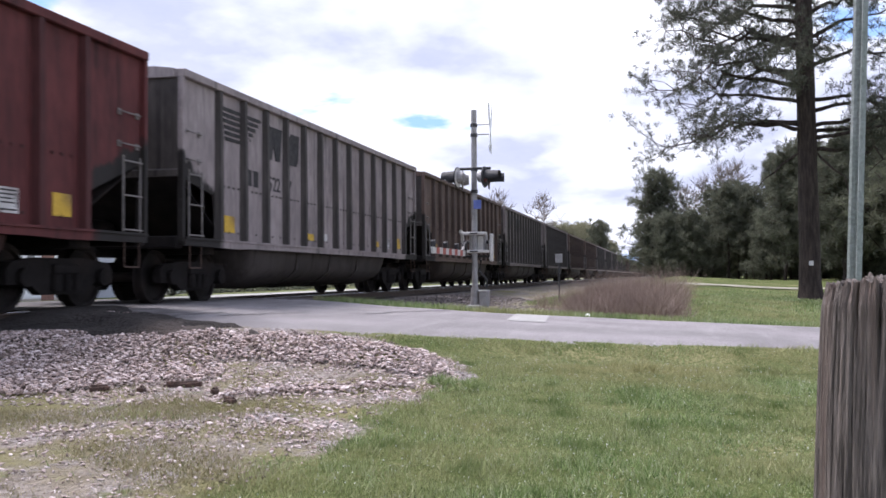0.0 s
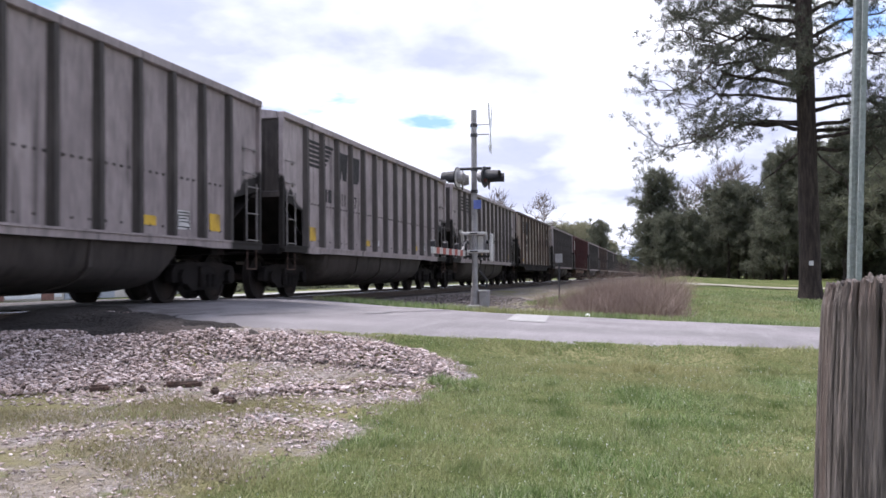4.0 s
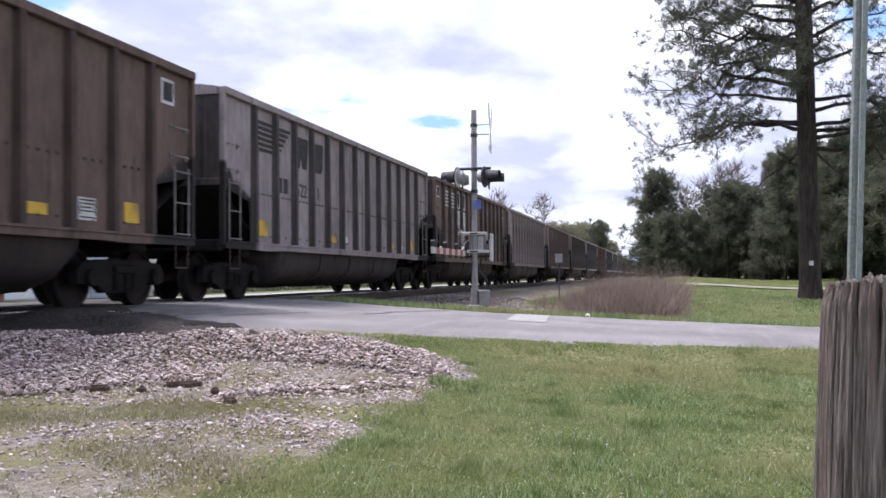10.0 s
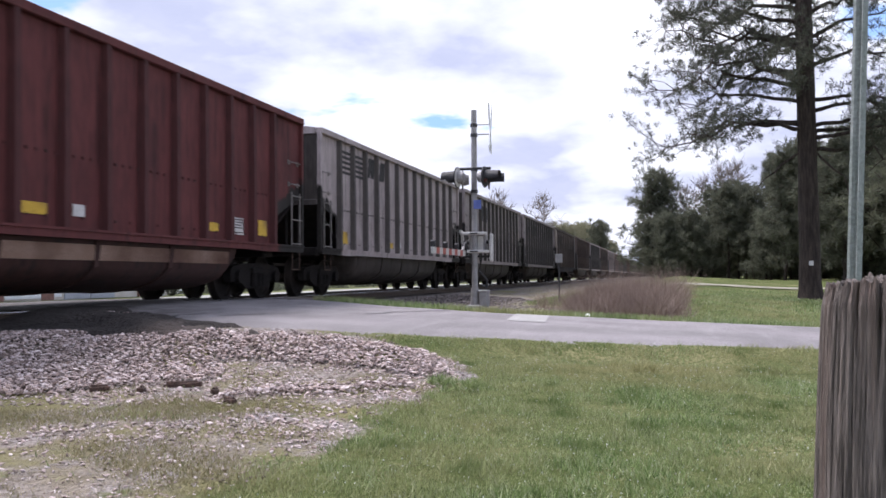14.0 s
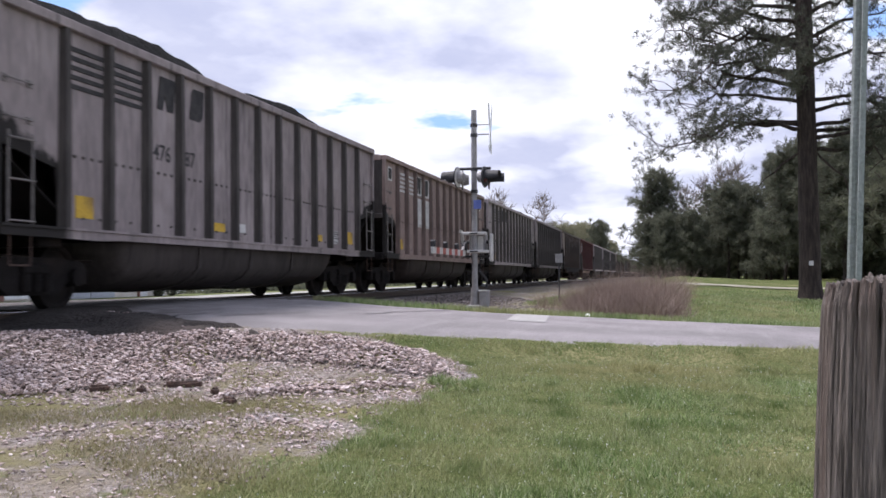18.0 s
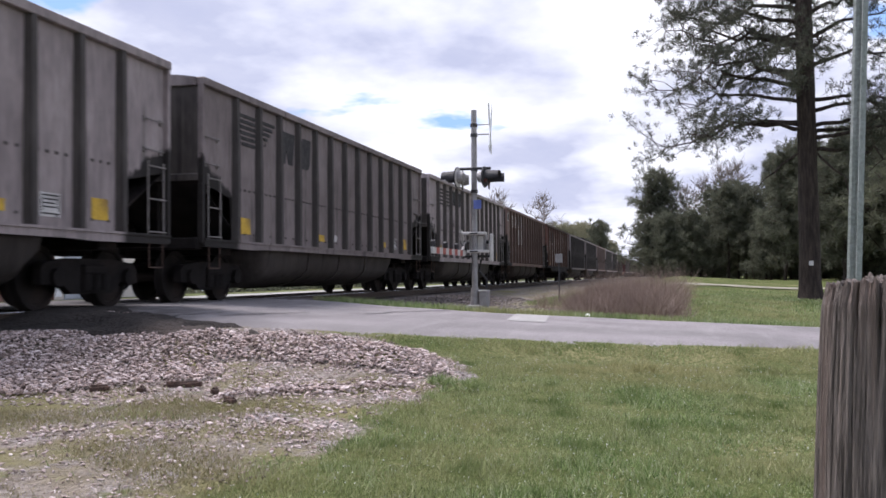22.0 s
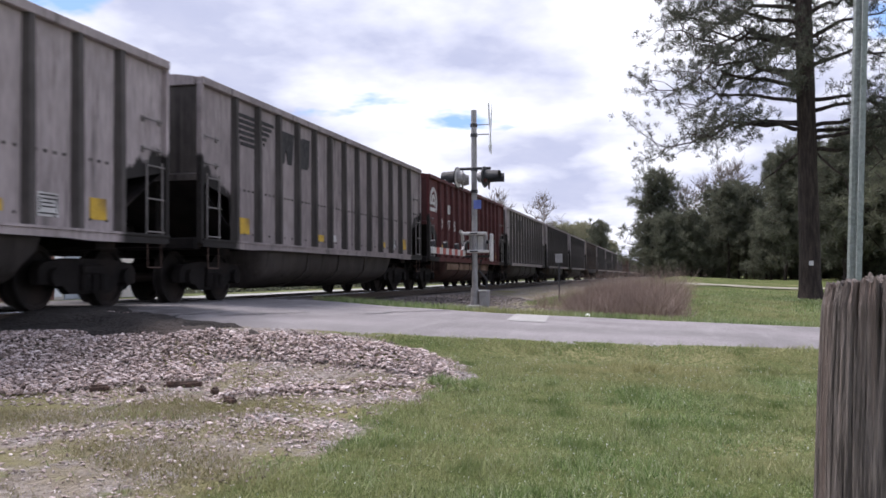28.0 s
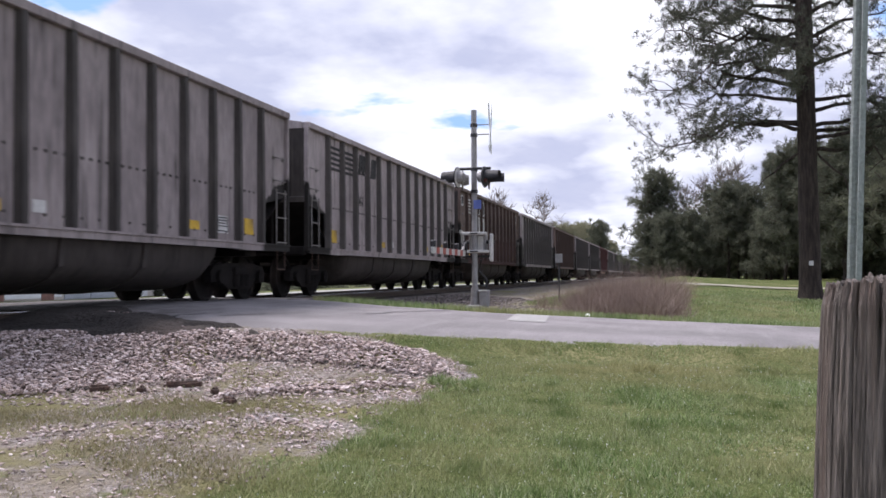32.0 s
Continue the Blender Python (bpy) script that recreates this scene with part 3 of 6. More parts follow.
KINDS = {
    "tub": dict(posts=13, first=6.17, cut=(2.02, 1.80), inner=6.2, tub=True),
    "plain": dict(posts=10, first=5.97, cut=(2.62, 1.62), inner=6.0, tub=False),
    "oxide": dict(posts=13, first=5.95, cut=(2.10, 1.55), inner=6.0, tub=True),
}
SHARED = {}


def shared(key, build):
    """One mesh for all the alike parts of the train."""
    if key not in SHARED:
        SHARED[key] = build()
    return SHARED[key]


def side_sheet(kind, s, mat):
    k = KINDS[kind]
    bm = bmesh.new()
    c0, c1 = k["cut"]
    pts = [(-HALF, CHORD - 0.1), (-HALF, c0), (-k["inner"] - 0.1, c1), (-k["inner"], SILL + 0.1), (k["inner"], SILL + 0.1), (k["inner"] + 0.1, c1), (HALF, c0), (HALF, CHORD - 0.1)]
    prism(bm, pts, 1, s * 1.5 - 0.012, s * 1.5 + 0.012)
    return mesh_of("side_sheet", bm, mat)


def end_sheet(kind, s, mat):
    c0 = KINDS[kind]["cut"][0]
    bm = bmesh.new()
    o = s * HALF
    prism(bm, [(o - s * 0.02, c0), (o + s * 0.075, c0), (o + s * 0.075, c0 + 0.1), (o + s * 0.02, c0 + 0.13), (o + s * 0.02, CHORD - 0.1), (o - s * 0.02, CHORD - 0.1)], 1, -1.5, 1.5)
    return mesh_of("end_sheet", bm, mat)


def slope_sheet(kind, s, mat):
    c0 = KINDS[kind]["cut"][0]
    bm = bmesh.new()
    prism(bm, [(s * HALF, c0), (s * (KINDS[kind]["inner"] - 0.5), 1.0), (s * (KINDS[kind]["inner"] - 0.5), 0.96), (s * (HALF - 0.04), c0 - 0.03)], 1, -1.48, 1.48)
    return mesh_of("slope_sheet", bm, mat)


def side_post(mat):
    """A hat-section stake with a tapered foot."""
    bm = bmesh.new()
    w, d = 0.058, 0.12
    foot = [(-w - 0.03, 0), (-w, -d), (w, -d), (w + 0.03, 0)]
    loft(bm, [[(x, y * 1.0, SILL + 0.10) for x, y in foot], [(x, y, 2.2) for x, y in foot], [(x * 0.9, y * 0.85, CHORD - 0.1) for x, y in foot]], True, True)
    bmesh.ops.recalc_face_normals(bm, faces=bm.faces[:])
    return mesh_of("side_post", bm, mat)


def rivet_row(mat):
    """Bolt heads along the seam of the side sheets."""
    bm = bmesh.new()
    for i in range(60):
        x = -5.9 + i * 0.2
        box(bm, x - 0.022, x + 0.022, -1.532, -1.51, 1.975, 2.015)
        if i % 2:
            box(bm, x - 0.018, x + 0.018, -1.53, -1.51, 1.16, 1.195)
    return mesh_of("rivet_row", bm, mat)


def top_chord(s, mat):
    bm = bmesh.new()
    box(bm, -HALF - 0.03, HALF + 0.03, s * 1.53 - 0.085, s * 1.53 + 0.085, CHORD - 0.13, CHORD, 0.012)
    return mesh_of("top_chord", bm, mat)


def end_chord(s, mat):
    bm = bmesh.new()
    prism(bm, [(-1.45, CHORD - 0.14), (1.45, CHORD - 0.14), (1.45, CHORD), (1.1, CHORD + 0.05), (-1.1, CHORD + 0.05), (-1.45, CHORD)], 0, s * HALF - 0.07, s * HALF + 0.09)
    return mesh_of("end_chord", bm, mat)


def corner_post(s, q, mat):
    bm = bmesh.new()
    box(bm, s * HALF - 0.045, s * HALF + 0.045, q * 1.54 - 0.05, q * 1.54 + 0.05, SILL + 0.05, CHORD - 0.1, 0.01)
    for i in range(14):
        z = 1.3 + i * 0.165
        box(bm, s * (HALF + 0.05) - 0.012, s * (HALF + 0.05) + 0.012, q * 1.54 - 0.03, q * 1.54 + 0.03, z, z + 0.03)
    return mesh_of("corner_post", bm, mat)


def side_sill(s, kind, mat):
    bm = bmesh.new()
    deep = 0.0 if KINDS[kind]["tub"] else 0.22
    prism(bm, [(-HALF, SILL), (-5.4, SILL - 0.02), (-4.9, SILL - deep), (4.9, SILL - deep), (5.4, SILL - 0.02), (HALF, SILL), (HALF, SILL + 0.13), (-HALF, SILL + 0.13)],
          1, s * 1.545 - 0.06, s * 1.545 + 0.06)
    box(bm, -HALF, HALF, s * 1.6 - 0.03, s * 1.6 + 0.03, SILL + 0.10, SILL + 0.135)
    return mesh_of("side_sill", bm, mat)


def belly(mat):
    """The round-bottomed tub between the trucks."""
    bm = bmesh.new()
    rings = []
    for x, k in ((-4.55, 0.0), (-4.25, 1.0), (4.25, 1.0), (4.55, 0.0)):
        ring = []
        for i in range(13):
            a = math.pi * i / 12
            y, z = -1.42 * math.cos(a), SILL - (0.34 + 0.42 * k) * math.sin(a) ** 0.55
            ring.append((x, y, z))
        rings.append(ring)
    vr = loft(bm, rings, False)
    bm.faces.new(vr[0])
    bm.faces.new(vr[-1])
    bmesh.ops.recalc_face_normals(bm, faces=bm.faces[:])
    return mesh_of("tub", bm, mat, True)


def tub_band(mat):
    bm = bmesh.new()
    arc = [(-1.42 * math.cos(math.pi * i / 12), SILL - 0.76 * math.sin(math.pi * i / 12) ** 0.55) for i in range(13)]
    loft(bm, [[(d, y * k, SILL + (z - SILL) * k) for y, z in arc] for d, k in ((-0.06, 1.0), (-0.06, 1.025), (0.06, 1.025), (0.06, 1.0))], False)
    bmesh.ops.recalc_face_normals(bm, faces=bm.faces[:])
    return mesh_of("tub_band", bm, mat)


def centre_sill(mat):
    return mesh_of("centre_sill", box(bmesh.new(), -HALF + 0.1, HALF - 0.1, -0.2, 0.2, 0.72, 1.0, 0.02), mat)


def underframe(car, mat):
    """What hangs under the floor: bolsters, end sills, platforms, air tank, brake staffs, brake rod."""
    part("centre_sill", shared("centre", lambda: centre_sill(mat)), None, car)
    for s in (-1, 1):
        part("body_bolster", shared("bbolster", lambda: mesh_of("body_bolster", box(bmesh.new(), -0.25, 0.25, -1.35, 1.35, 0.78, 1.0, 0.02), mat)), None, car, m=pose(s * 6.17, 0, 0))
        part("end_sill", shared("esill", lambda: mesh_of("end_sill", box(bmesh.new(), -0.12, 0.12, -1.5, 1.5, 0.85, 1.05, 0.02), mat)), None, car, m=pose(s * HALF, 0, 0))
        part("end_platform", shared("eplat", lambda: mesh_of("end_platform", box(bmesh.new(), -0.9, 0.9, -1.48, 1.48, 0.985, 1.02), mat)), None, car, m=pose(s * 6.5, 0, 0))
    part("air_tank", shared("tank", lambda: mesh_of("air_tank", rod(bmesh.new(), (-0.35, 0, 0), (0.35, 0, 0), 0.16, n=10), mat)), None, car, m=pose(-6.65, 0.55, 1.25))
    part("brake_staff", shared("staff", lambda: mesh_of("brake_staff", rod(bmesh.new(), (0, 0, 1.0), (0, 0, 2.0), 0.03), mat)), None, car, m=pose(-7.42, -0.7, 0))
    part("brake_rod", shared("brod", lambda: mesh_of("brake_rod", rod(bmesh.new(), (-5, -0.9, 0.62), (5, -0.9, 0.62), 0.018, n=6), mat)), None, car)


def stile(h):
    return mesh_of("stile", rod(bmesh.new(), (0, 0, -0.02), (0, 0, h), 0.017, n=6), M["iron"])


def rung(w):
    return mesh_of("rung", rod(bmesh.new(), (-w / 2, 0, 0), (w / 2, 0, 0), 0.014, n=6), M["iron"])


def ladder(car, x, tall):
    """Two stiles with rungs, and the stirrup under the sill."""
    top = new("ladder")
    top.parent = car
    top.location = (x, -1.585, SILL + 0.05)
    h = 2.5 if tall else 1.2
    for dx in (-0.23, 0.23):
        part("stile", shared(("stile", h), lambda: stile(h)), None, top, m=pose(dx, 0, 0))
    for z in ([0.18 + i * 0.38 for i in range(7)] if tall else (0.12, 0.62, 1.12)):
        part("rung", shared("rung", lambda: rung(0.5)), None, top, m=pose(0, -0.02, z))

    def step():
        bm = bmesh.new()
        for dx in (-0.2, 0.2):
            rod(bm, (dx, 0, 0), (dx, 0, -0.42), 0.012, n=6)
        rod(bm, (-0.2, 0, -0.42), (0.2, 0, -0.42), 0.012, n=6)
        return mesh_of("stirrup", bm, M["rust"])
    part("stirrup", shared("stirrup", step), None, top)


def grab_iron(mat):
    bm = bmesh.new()
    rod(bm, (-0.24, -0.07, 0), (0.24, -0.07, 0), 0.012, n=6)
    for x in (-0.24, 0.24):
        rod(bm, (x, -0.07, 0), (x, 0, 0), 0.012, n=6)
        box(bm, x - 0.035, x + 0.035, -0.025, 0.0, -0.045, 0.045)
    return mesh_of("grab_iron", bm, mat)


def side_frame(mat):
    """The cast side of a truck, with its bearing caps and springs."""
    bm = bmesh.new()
    top = [(-1.2, 0.56), (-1.1, 0.66), (-0.55, 0.72), (0.55, 0.72), (1.1, 0.66), (1.2, 0.56), (1.2, 0.36), (0.98, 0.36), (0.8, 0.42), (0.5, 0.22), (-0.5, 0.22), (-0.8, 0.42), (-0.98, 0.36), (-1.2, 0.36)]
    prism(bm, top, 1, -0.07, 0.07)
    for x in (-0.89, 0.89):
        rod(bm, (x, -0.15, 0.457), (x, 0.06, 0.457), 0.13, n=12)
    for x in (-0.22, 0.0, 0.22):
        rod(bm, (x, -0.11, 0.27), (x, -0.11, 0.5), 0.075, n=8)
    box(bm, -0.28, 0.28, -0.14, 0.1, 0.5, 0.64, 0.02)
    return mesh_of("side_frame", bm, mat)


def wheelset_wheel(mat):
    bm = bmesh.new()
    prof = [(0.03, -0.02), (0.10, -0.03), (0.12, 0.02), (0.37, 0.03), (0.39, -0.01), (0.457, -0.01), (0.462, 0.1), (0.485, 0.125), (0.485, 0.14), (0.39, 0.14), (0.37, 0.09), (0.03, 0.09)]
    n = 28
    loft(bm, [[(r * math.cos(2 * math.pi * i / n), y, r * math.sin(2 * math.pi * i / n)) for i in range(n)] for r, y in prof])
    return mesh_of("wheel", bm, mat, False)


def axle_mesh(mat):
    bm = bmesh.new()
    rod(bm, (0, -1.05, 0), (0, 1.05, 0), 0.08, n=10)
    for s in (-1, 1):
        for i in range(3):
            a = 2 * math.pi * i / 3
            box(bm, 0.06 * math.cos(a) - 0.015, 0.06 * math.cos(a) + 0.015, s * 1.05 - 0.02, s * 1.05 + 0.02, 0.06 * math.sin(a) - 0.015, 0.06 * math.sin(a) + 0.015)
    return mesh_of("axle", bm, mat)


def bolster(mat):
    bm = bmesh.new()
    box(bm, -0.2, 0.2, -1.0, 1.0, 0.42, 0.72, 0.03)
    for x in (-0.42, 0.42):
        box(bm, x - 0.06, x + 0.06, -0.85, 0.85, 0.33, 0.43, 0.02)
    return mesh_of("bolster", bm, mat)


def coupler(mat):
    bm = bmesh.new()
    box(bm, -0.45, 0.3, -0.08, 0.08, 0.78, 0.94, 0.02)
    box(bm, 0.25, 0.62, -0.16, 0.14, 0.72, 1.0, 0.04)
    rod(bm, (0.1, -0.35, 0.85), (0.62, -0.3, 0.6), 0.03, n=6)
    return mesh_of("coupler", bm, mat)


def coal_load(h, seed):
    """Heaped coal, uneven along the car."""
    nx, ny = 56, 12

    def z(x, y):
        e = max(0.0, 1 - (abs(y) / 1.47) ** 2) ** 0.38 * min(1.0, (7.48 - abs(x)) / 1.6)
        hump = 0.5 + 0.8 * noise.noise((x * 0.24, seed * 5.1, 1.0))
        return CHORD - 0.16 + e * ((0.24 if h else 0.12) + 1.9 * h * max(0.0, hump)) + 0.06 * noise.noise((x * 2.2, y * 2.2, seed)) + 0.05 * noise.noise((x * 5, y * 5, seed))
    me = grid_mesh("coal_load", list(np.linspace(-7.46, 7.46, nx)), list(np.linspace(-1.46, 1.46, ny)), z)
    me.materials.append(M["coal"])
    return me


def stripes(mat, kind):
    """The horizontal bars of the emblem."""
    bm = bmesh.new()
    if kind == "boxed":
        for x0, x1 in ((-6.0, -5.25), (-4.98, -4.22)):
            for i in range(5):
                box(bm, x0, x1, -1.53, -1.512, 3.40 - i * 0.125, 3.46 - i * 0.125)
    elif kind == "wide":
        for i in range(5):
            box(bm, -5.9, -4.25 + 0.03 * i, -1.53, -1.512, 3.28 - i * 0.135, 3.36 - i * 0.135)
    else:
        for i in range(6):
            z = 3.36 - i * 0.105
            box(bm, -5.95 + 0.02 * i, -5.25, -1.53, -1.512, z, z + 0.062)
            if i < 5:
                box(bm, -4.95 + 0.04 * i, -4.3 - 0.12 * i, -1.53, -1.512, z, z + 0.062)
    return mesh_of("emblem_stripes", bm, mat)


def emblem(car, x, z, s, gap=1.06):
    """Two bold dark blocks: a slanted one, and one with cut corners."""
    w = 0.52 * s

    def first():
        return mesh_of("emblem_block", prism(bmesh.new(), [(0, 0), (0.18 * s, 0), (0.24 * s, 0.26 * s), (0.34 * s, 0), (w, 0), (w + 0.09 * s, 0.55 * s), (0.09 * s, 0.55 * s)], 1, -1.53, -1.512), M["ink"])

    def second():
        return mesh_of("emblem_block", prism(bmesh.new(), [(0, 0), (0.38 * s, 0), (0.47 * s, 0.09 * s), (0.52 * s, 0.55 * s), (0.15 * s, 0.55 * s), (0.07 * s, 0.47 * s), (0.05 * s, 0.27 * s), (0.02 * s, 0.14 * s)], 1, -1.53, -1.512), M["ink"])
    part("emblem_block", shared(("em1", s), first), None, car, m=pose(x, 0, z))
    part("emblem_block", shared(("em2", s), second), None, car, m=pose(x + gap, 0, z))


WHEELSETS = []


def truck(parent, x):
    t = new("truck")
    t.parent = parent
    t.location = (x, 0, RAIL)
    for s in (-1, 1):
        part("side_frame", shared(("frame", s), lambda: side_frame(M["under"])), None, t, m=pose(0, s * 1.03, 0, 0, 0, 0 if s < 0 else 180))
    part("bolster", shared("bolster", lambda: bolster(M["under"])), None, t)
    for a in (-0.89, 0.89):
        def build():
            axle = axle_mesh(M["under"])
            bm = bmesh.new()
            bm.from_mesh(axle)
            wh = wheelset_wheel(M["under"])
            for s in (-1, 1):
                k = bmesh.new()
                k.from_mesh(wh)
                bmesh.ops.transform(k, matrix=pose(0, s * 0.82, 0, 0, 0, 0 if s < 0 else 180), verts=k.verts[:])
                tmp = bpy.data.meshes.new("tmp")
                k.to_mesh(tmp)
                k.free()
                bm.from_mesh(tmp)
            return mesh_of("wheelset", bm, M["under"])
        w = part("wheelset", shared("wheelset", build), None, t)
        w.matrix_parent_inverse = Matrix.Translation((a, 0, 0.457))
        WHEELSETS.append(w)
    return t


def family(paint):
    return "red" if paint == "red" else "dusty" if paint in ("mauve", "brown_light") else "brown" if "brown" in paint or paint == "two_tone" else "grey"


def flank():
    """The sunlit-faded upper strip of the tub."""
    bm = bmesh.new()
    loft(bm, [[(x, -1.43 * math.cos(a), SILL - 0.775 * math.sin(a) ** 0.55) for x in (-4.2, -2.0, 0.0, 2.0, 4.2)] for a in (0.01, 0.03, 0.08, 0.16)], False)
    bmesh.ops.solidify(bm, geom=bm.faces[:], thickness=0.006)
    return mesh_of("tub_flank", bm, M["flank"])


def coal_car(kind, paint, heap, seed, marks):
    """One gondola: kind of body, paint, height of its load, and what is painted on it."""
    k = KINDS[kind]
    p = PAINT[paint]
    words = {"tub": "bathtub coal gondola with ribbed sides and coal load", "plain": "flat-bottomed coal gondola with wide ribs and coal load",
             "oxide": "bathtub coal gondola with close ribs, loaded with coal"}[kind]
    colour = {"grey": "weathered grey", "grey_light": "light grey dusty", "grey_stained": "grey, black-streaked", "grey_dark": "dark sooty grey", "brown": "faded brown",
              "brown_dark": "dark rusty brown", "brown_light": "pale dusty brown", "brown_red": "reddish brown", "two_tone": "two-tone brown", "red": "oxide red", "cream": "rust-streaked cream", "mauve": "dusty mauve-grey", "pink_brown": "pinkish brown dusty", "cream_rusty": "heavily rusted cream", "cream_streaked": "rust-streaked dusty cream", "cream_clean": "pale cream"}[paint]
    car = thing("coal_car", colour + " " + words, "freight car", "cars of the coal train")
    for s in (-1, 1):
        part("side_sheet", shared((kind, paint, "side", s), lambda: side_sheet(kind, s, p)), None, car)
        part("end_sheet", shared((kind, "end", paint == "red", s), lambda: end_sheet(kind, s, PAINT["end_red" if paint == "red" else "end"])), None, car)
        part("slope_sheet", shared((kind, "slope", s), lambda: slope_sheet(kind, s, M["under"])), None, car, "sloping floor sheet, black with soot and painted shade")
        part("top_chord", shared(("chord", paint, s), lambda: top_chord(s, RIB[paint] if kind == "plain" else p)), None, car)
        part("end_chord", shared(("echord", paint, s), lambda: end_chord(s, p)), None, car)
        part("side_sill", shared(("sill", kind, paint, s), lambda: side_sill(s, kind, M["under"] if kind == "plain" else p)), None, car)
        for q in (-1, 1):
            part("corner_post", shared(("corner", paint, s, q), lambda: corner_post(s, q, p)), None, car)
        part("coupler", shared("coupler", lambda: coupler(M["under"])), None, car, m=pose(s * HALF, 0, 0, 0, 0, 0 if s > 0 else 180))
        truck(car, s * 6.17)
    xs = np.linspace(-k["first"], k["first"], k["posts"])
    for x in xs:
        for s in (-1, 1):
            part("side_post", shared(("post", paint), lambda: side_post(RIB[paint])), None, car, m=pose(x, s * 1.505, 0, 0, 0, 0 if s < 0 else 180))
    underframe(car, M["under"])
    part("coal_load", shared(("coal", heap, seed % 5), lambda: coal_load(heap, seed % 5)), None, car, "heaped black coal")
    if k["tub"]:
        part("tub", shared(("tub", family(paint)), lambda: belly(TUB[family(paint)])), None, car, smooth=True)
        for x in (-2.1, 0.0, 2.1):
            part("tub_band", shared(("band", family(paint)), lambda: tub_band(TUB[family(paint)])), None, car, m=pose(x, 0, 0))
        tagged(part("rivet_row", shared(("rivets", paint), lambda: rivet_row(RIB[paint])), None, car), kind="stuff")
    if kind == "oxide":
        part("tub_flank", shared("flank", flank), None, car, "faded orange upper strip of the tub")
    if kind == "plain":
        ladder(car, 6.85, True)
        for z in (1.35, 1.95, 2.3):
            part("grab_iron", shared("grab", lambda: grab_iron(M["iron"])), None, car, m=pose(-6.9, -1.53, z))
    else:
        for x in (-7.1, 7.1):
            ladder(car, x, False)
            for z in (2.32, 2.78):
                part("grab_iron", shared("grab", lambda: grab_iron(M["iron"])), None, car, m=pose(x, -1.51, z))
    lettering(car, kind, paint, marks, xs)
    return car


def square_mark():
    bm = bmesh.new()
    box(bm, -0.2, 0.2, -1.522, -1.513, 0, 0.4)
    box(bm, -0.15, 0.15, -1.526, -1.52, 0.05, 0.35)
    me = mesh_of("end_square", bm, M["stencil"])
    me.materials.append(M["ink"])
    for i, p in enumerate(me.polygons):
        p.material_index = 0 if i < 6 else 1
    return me


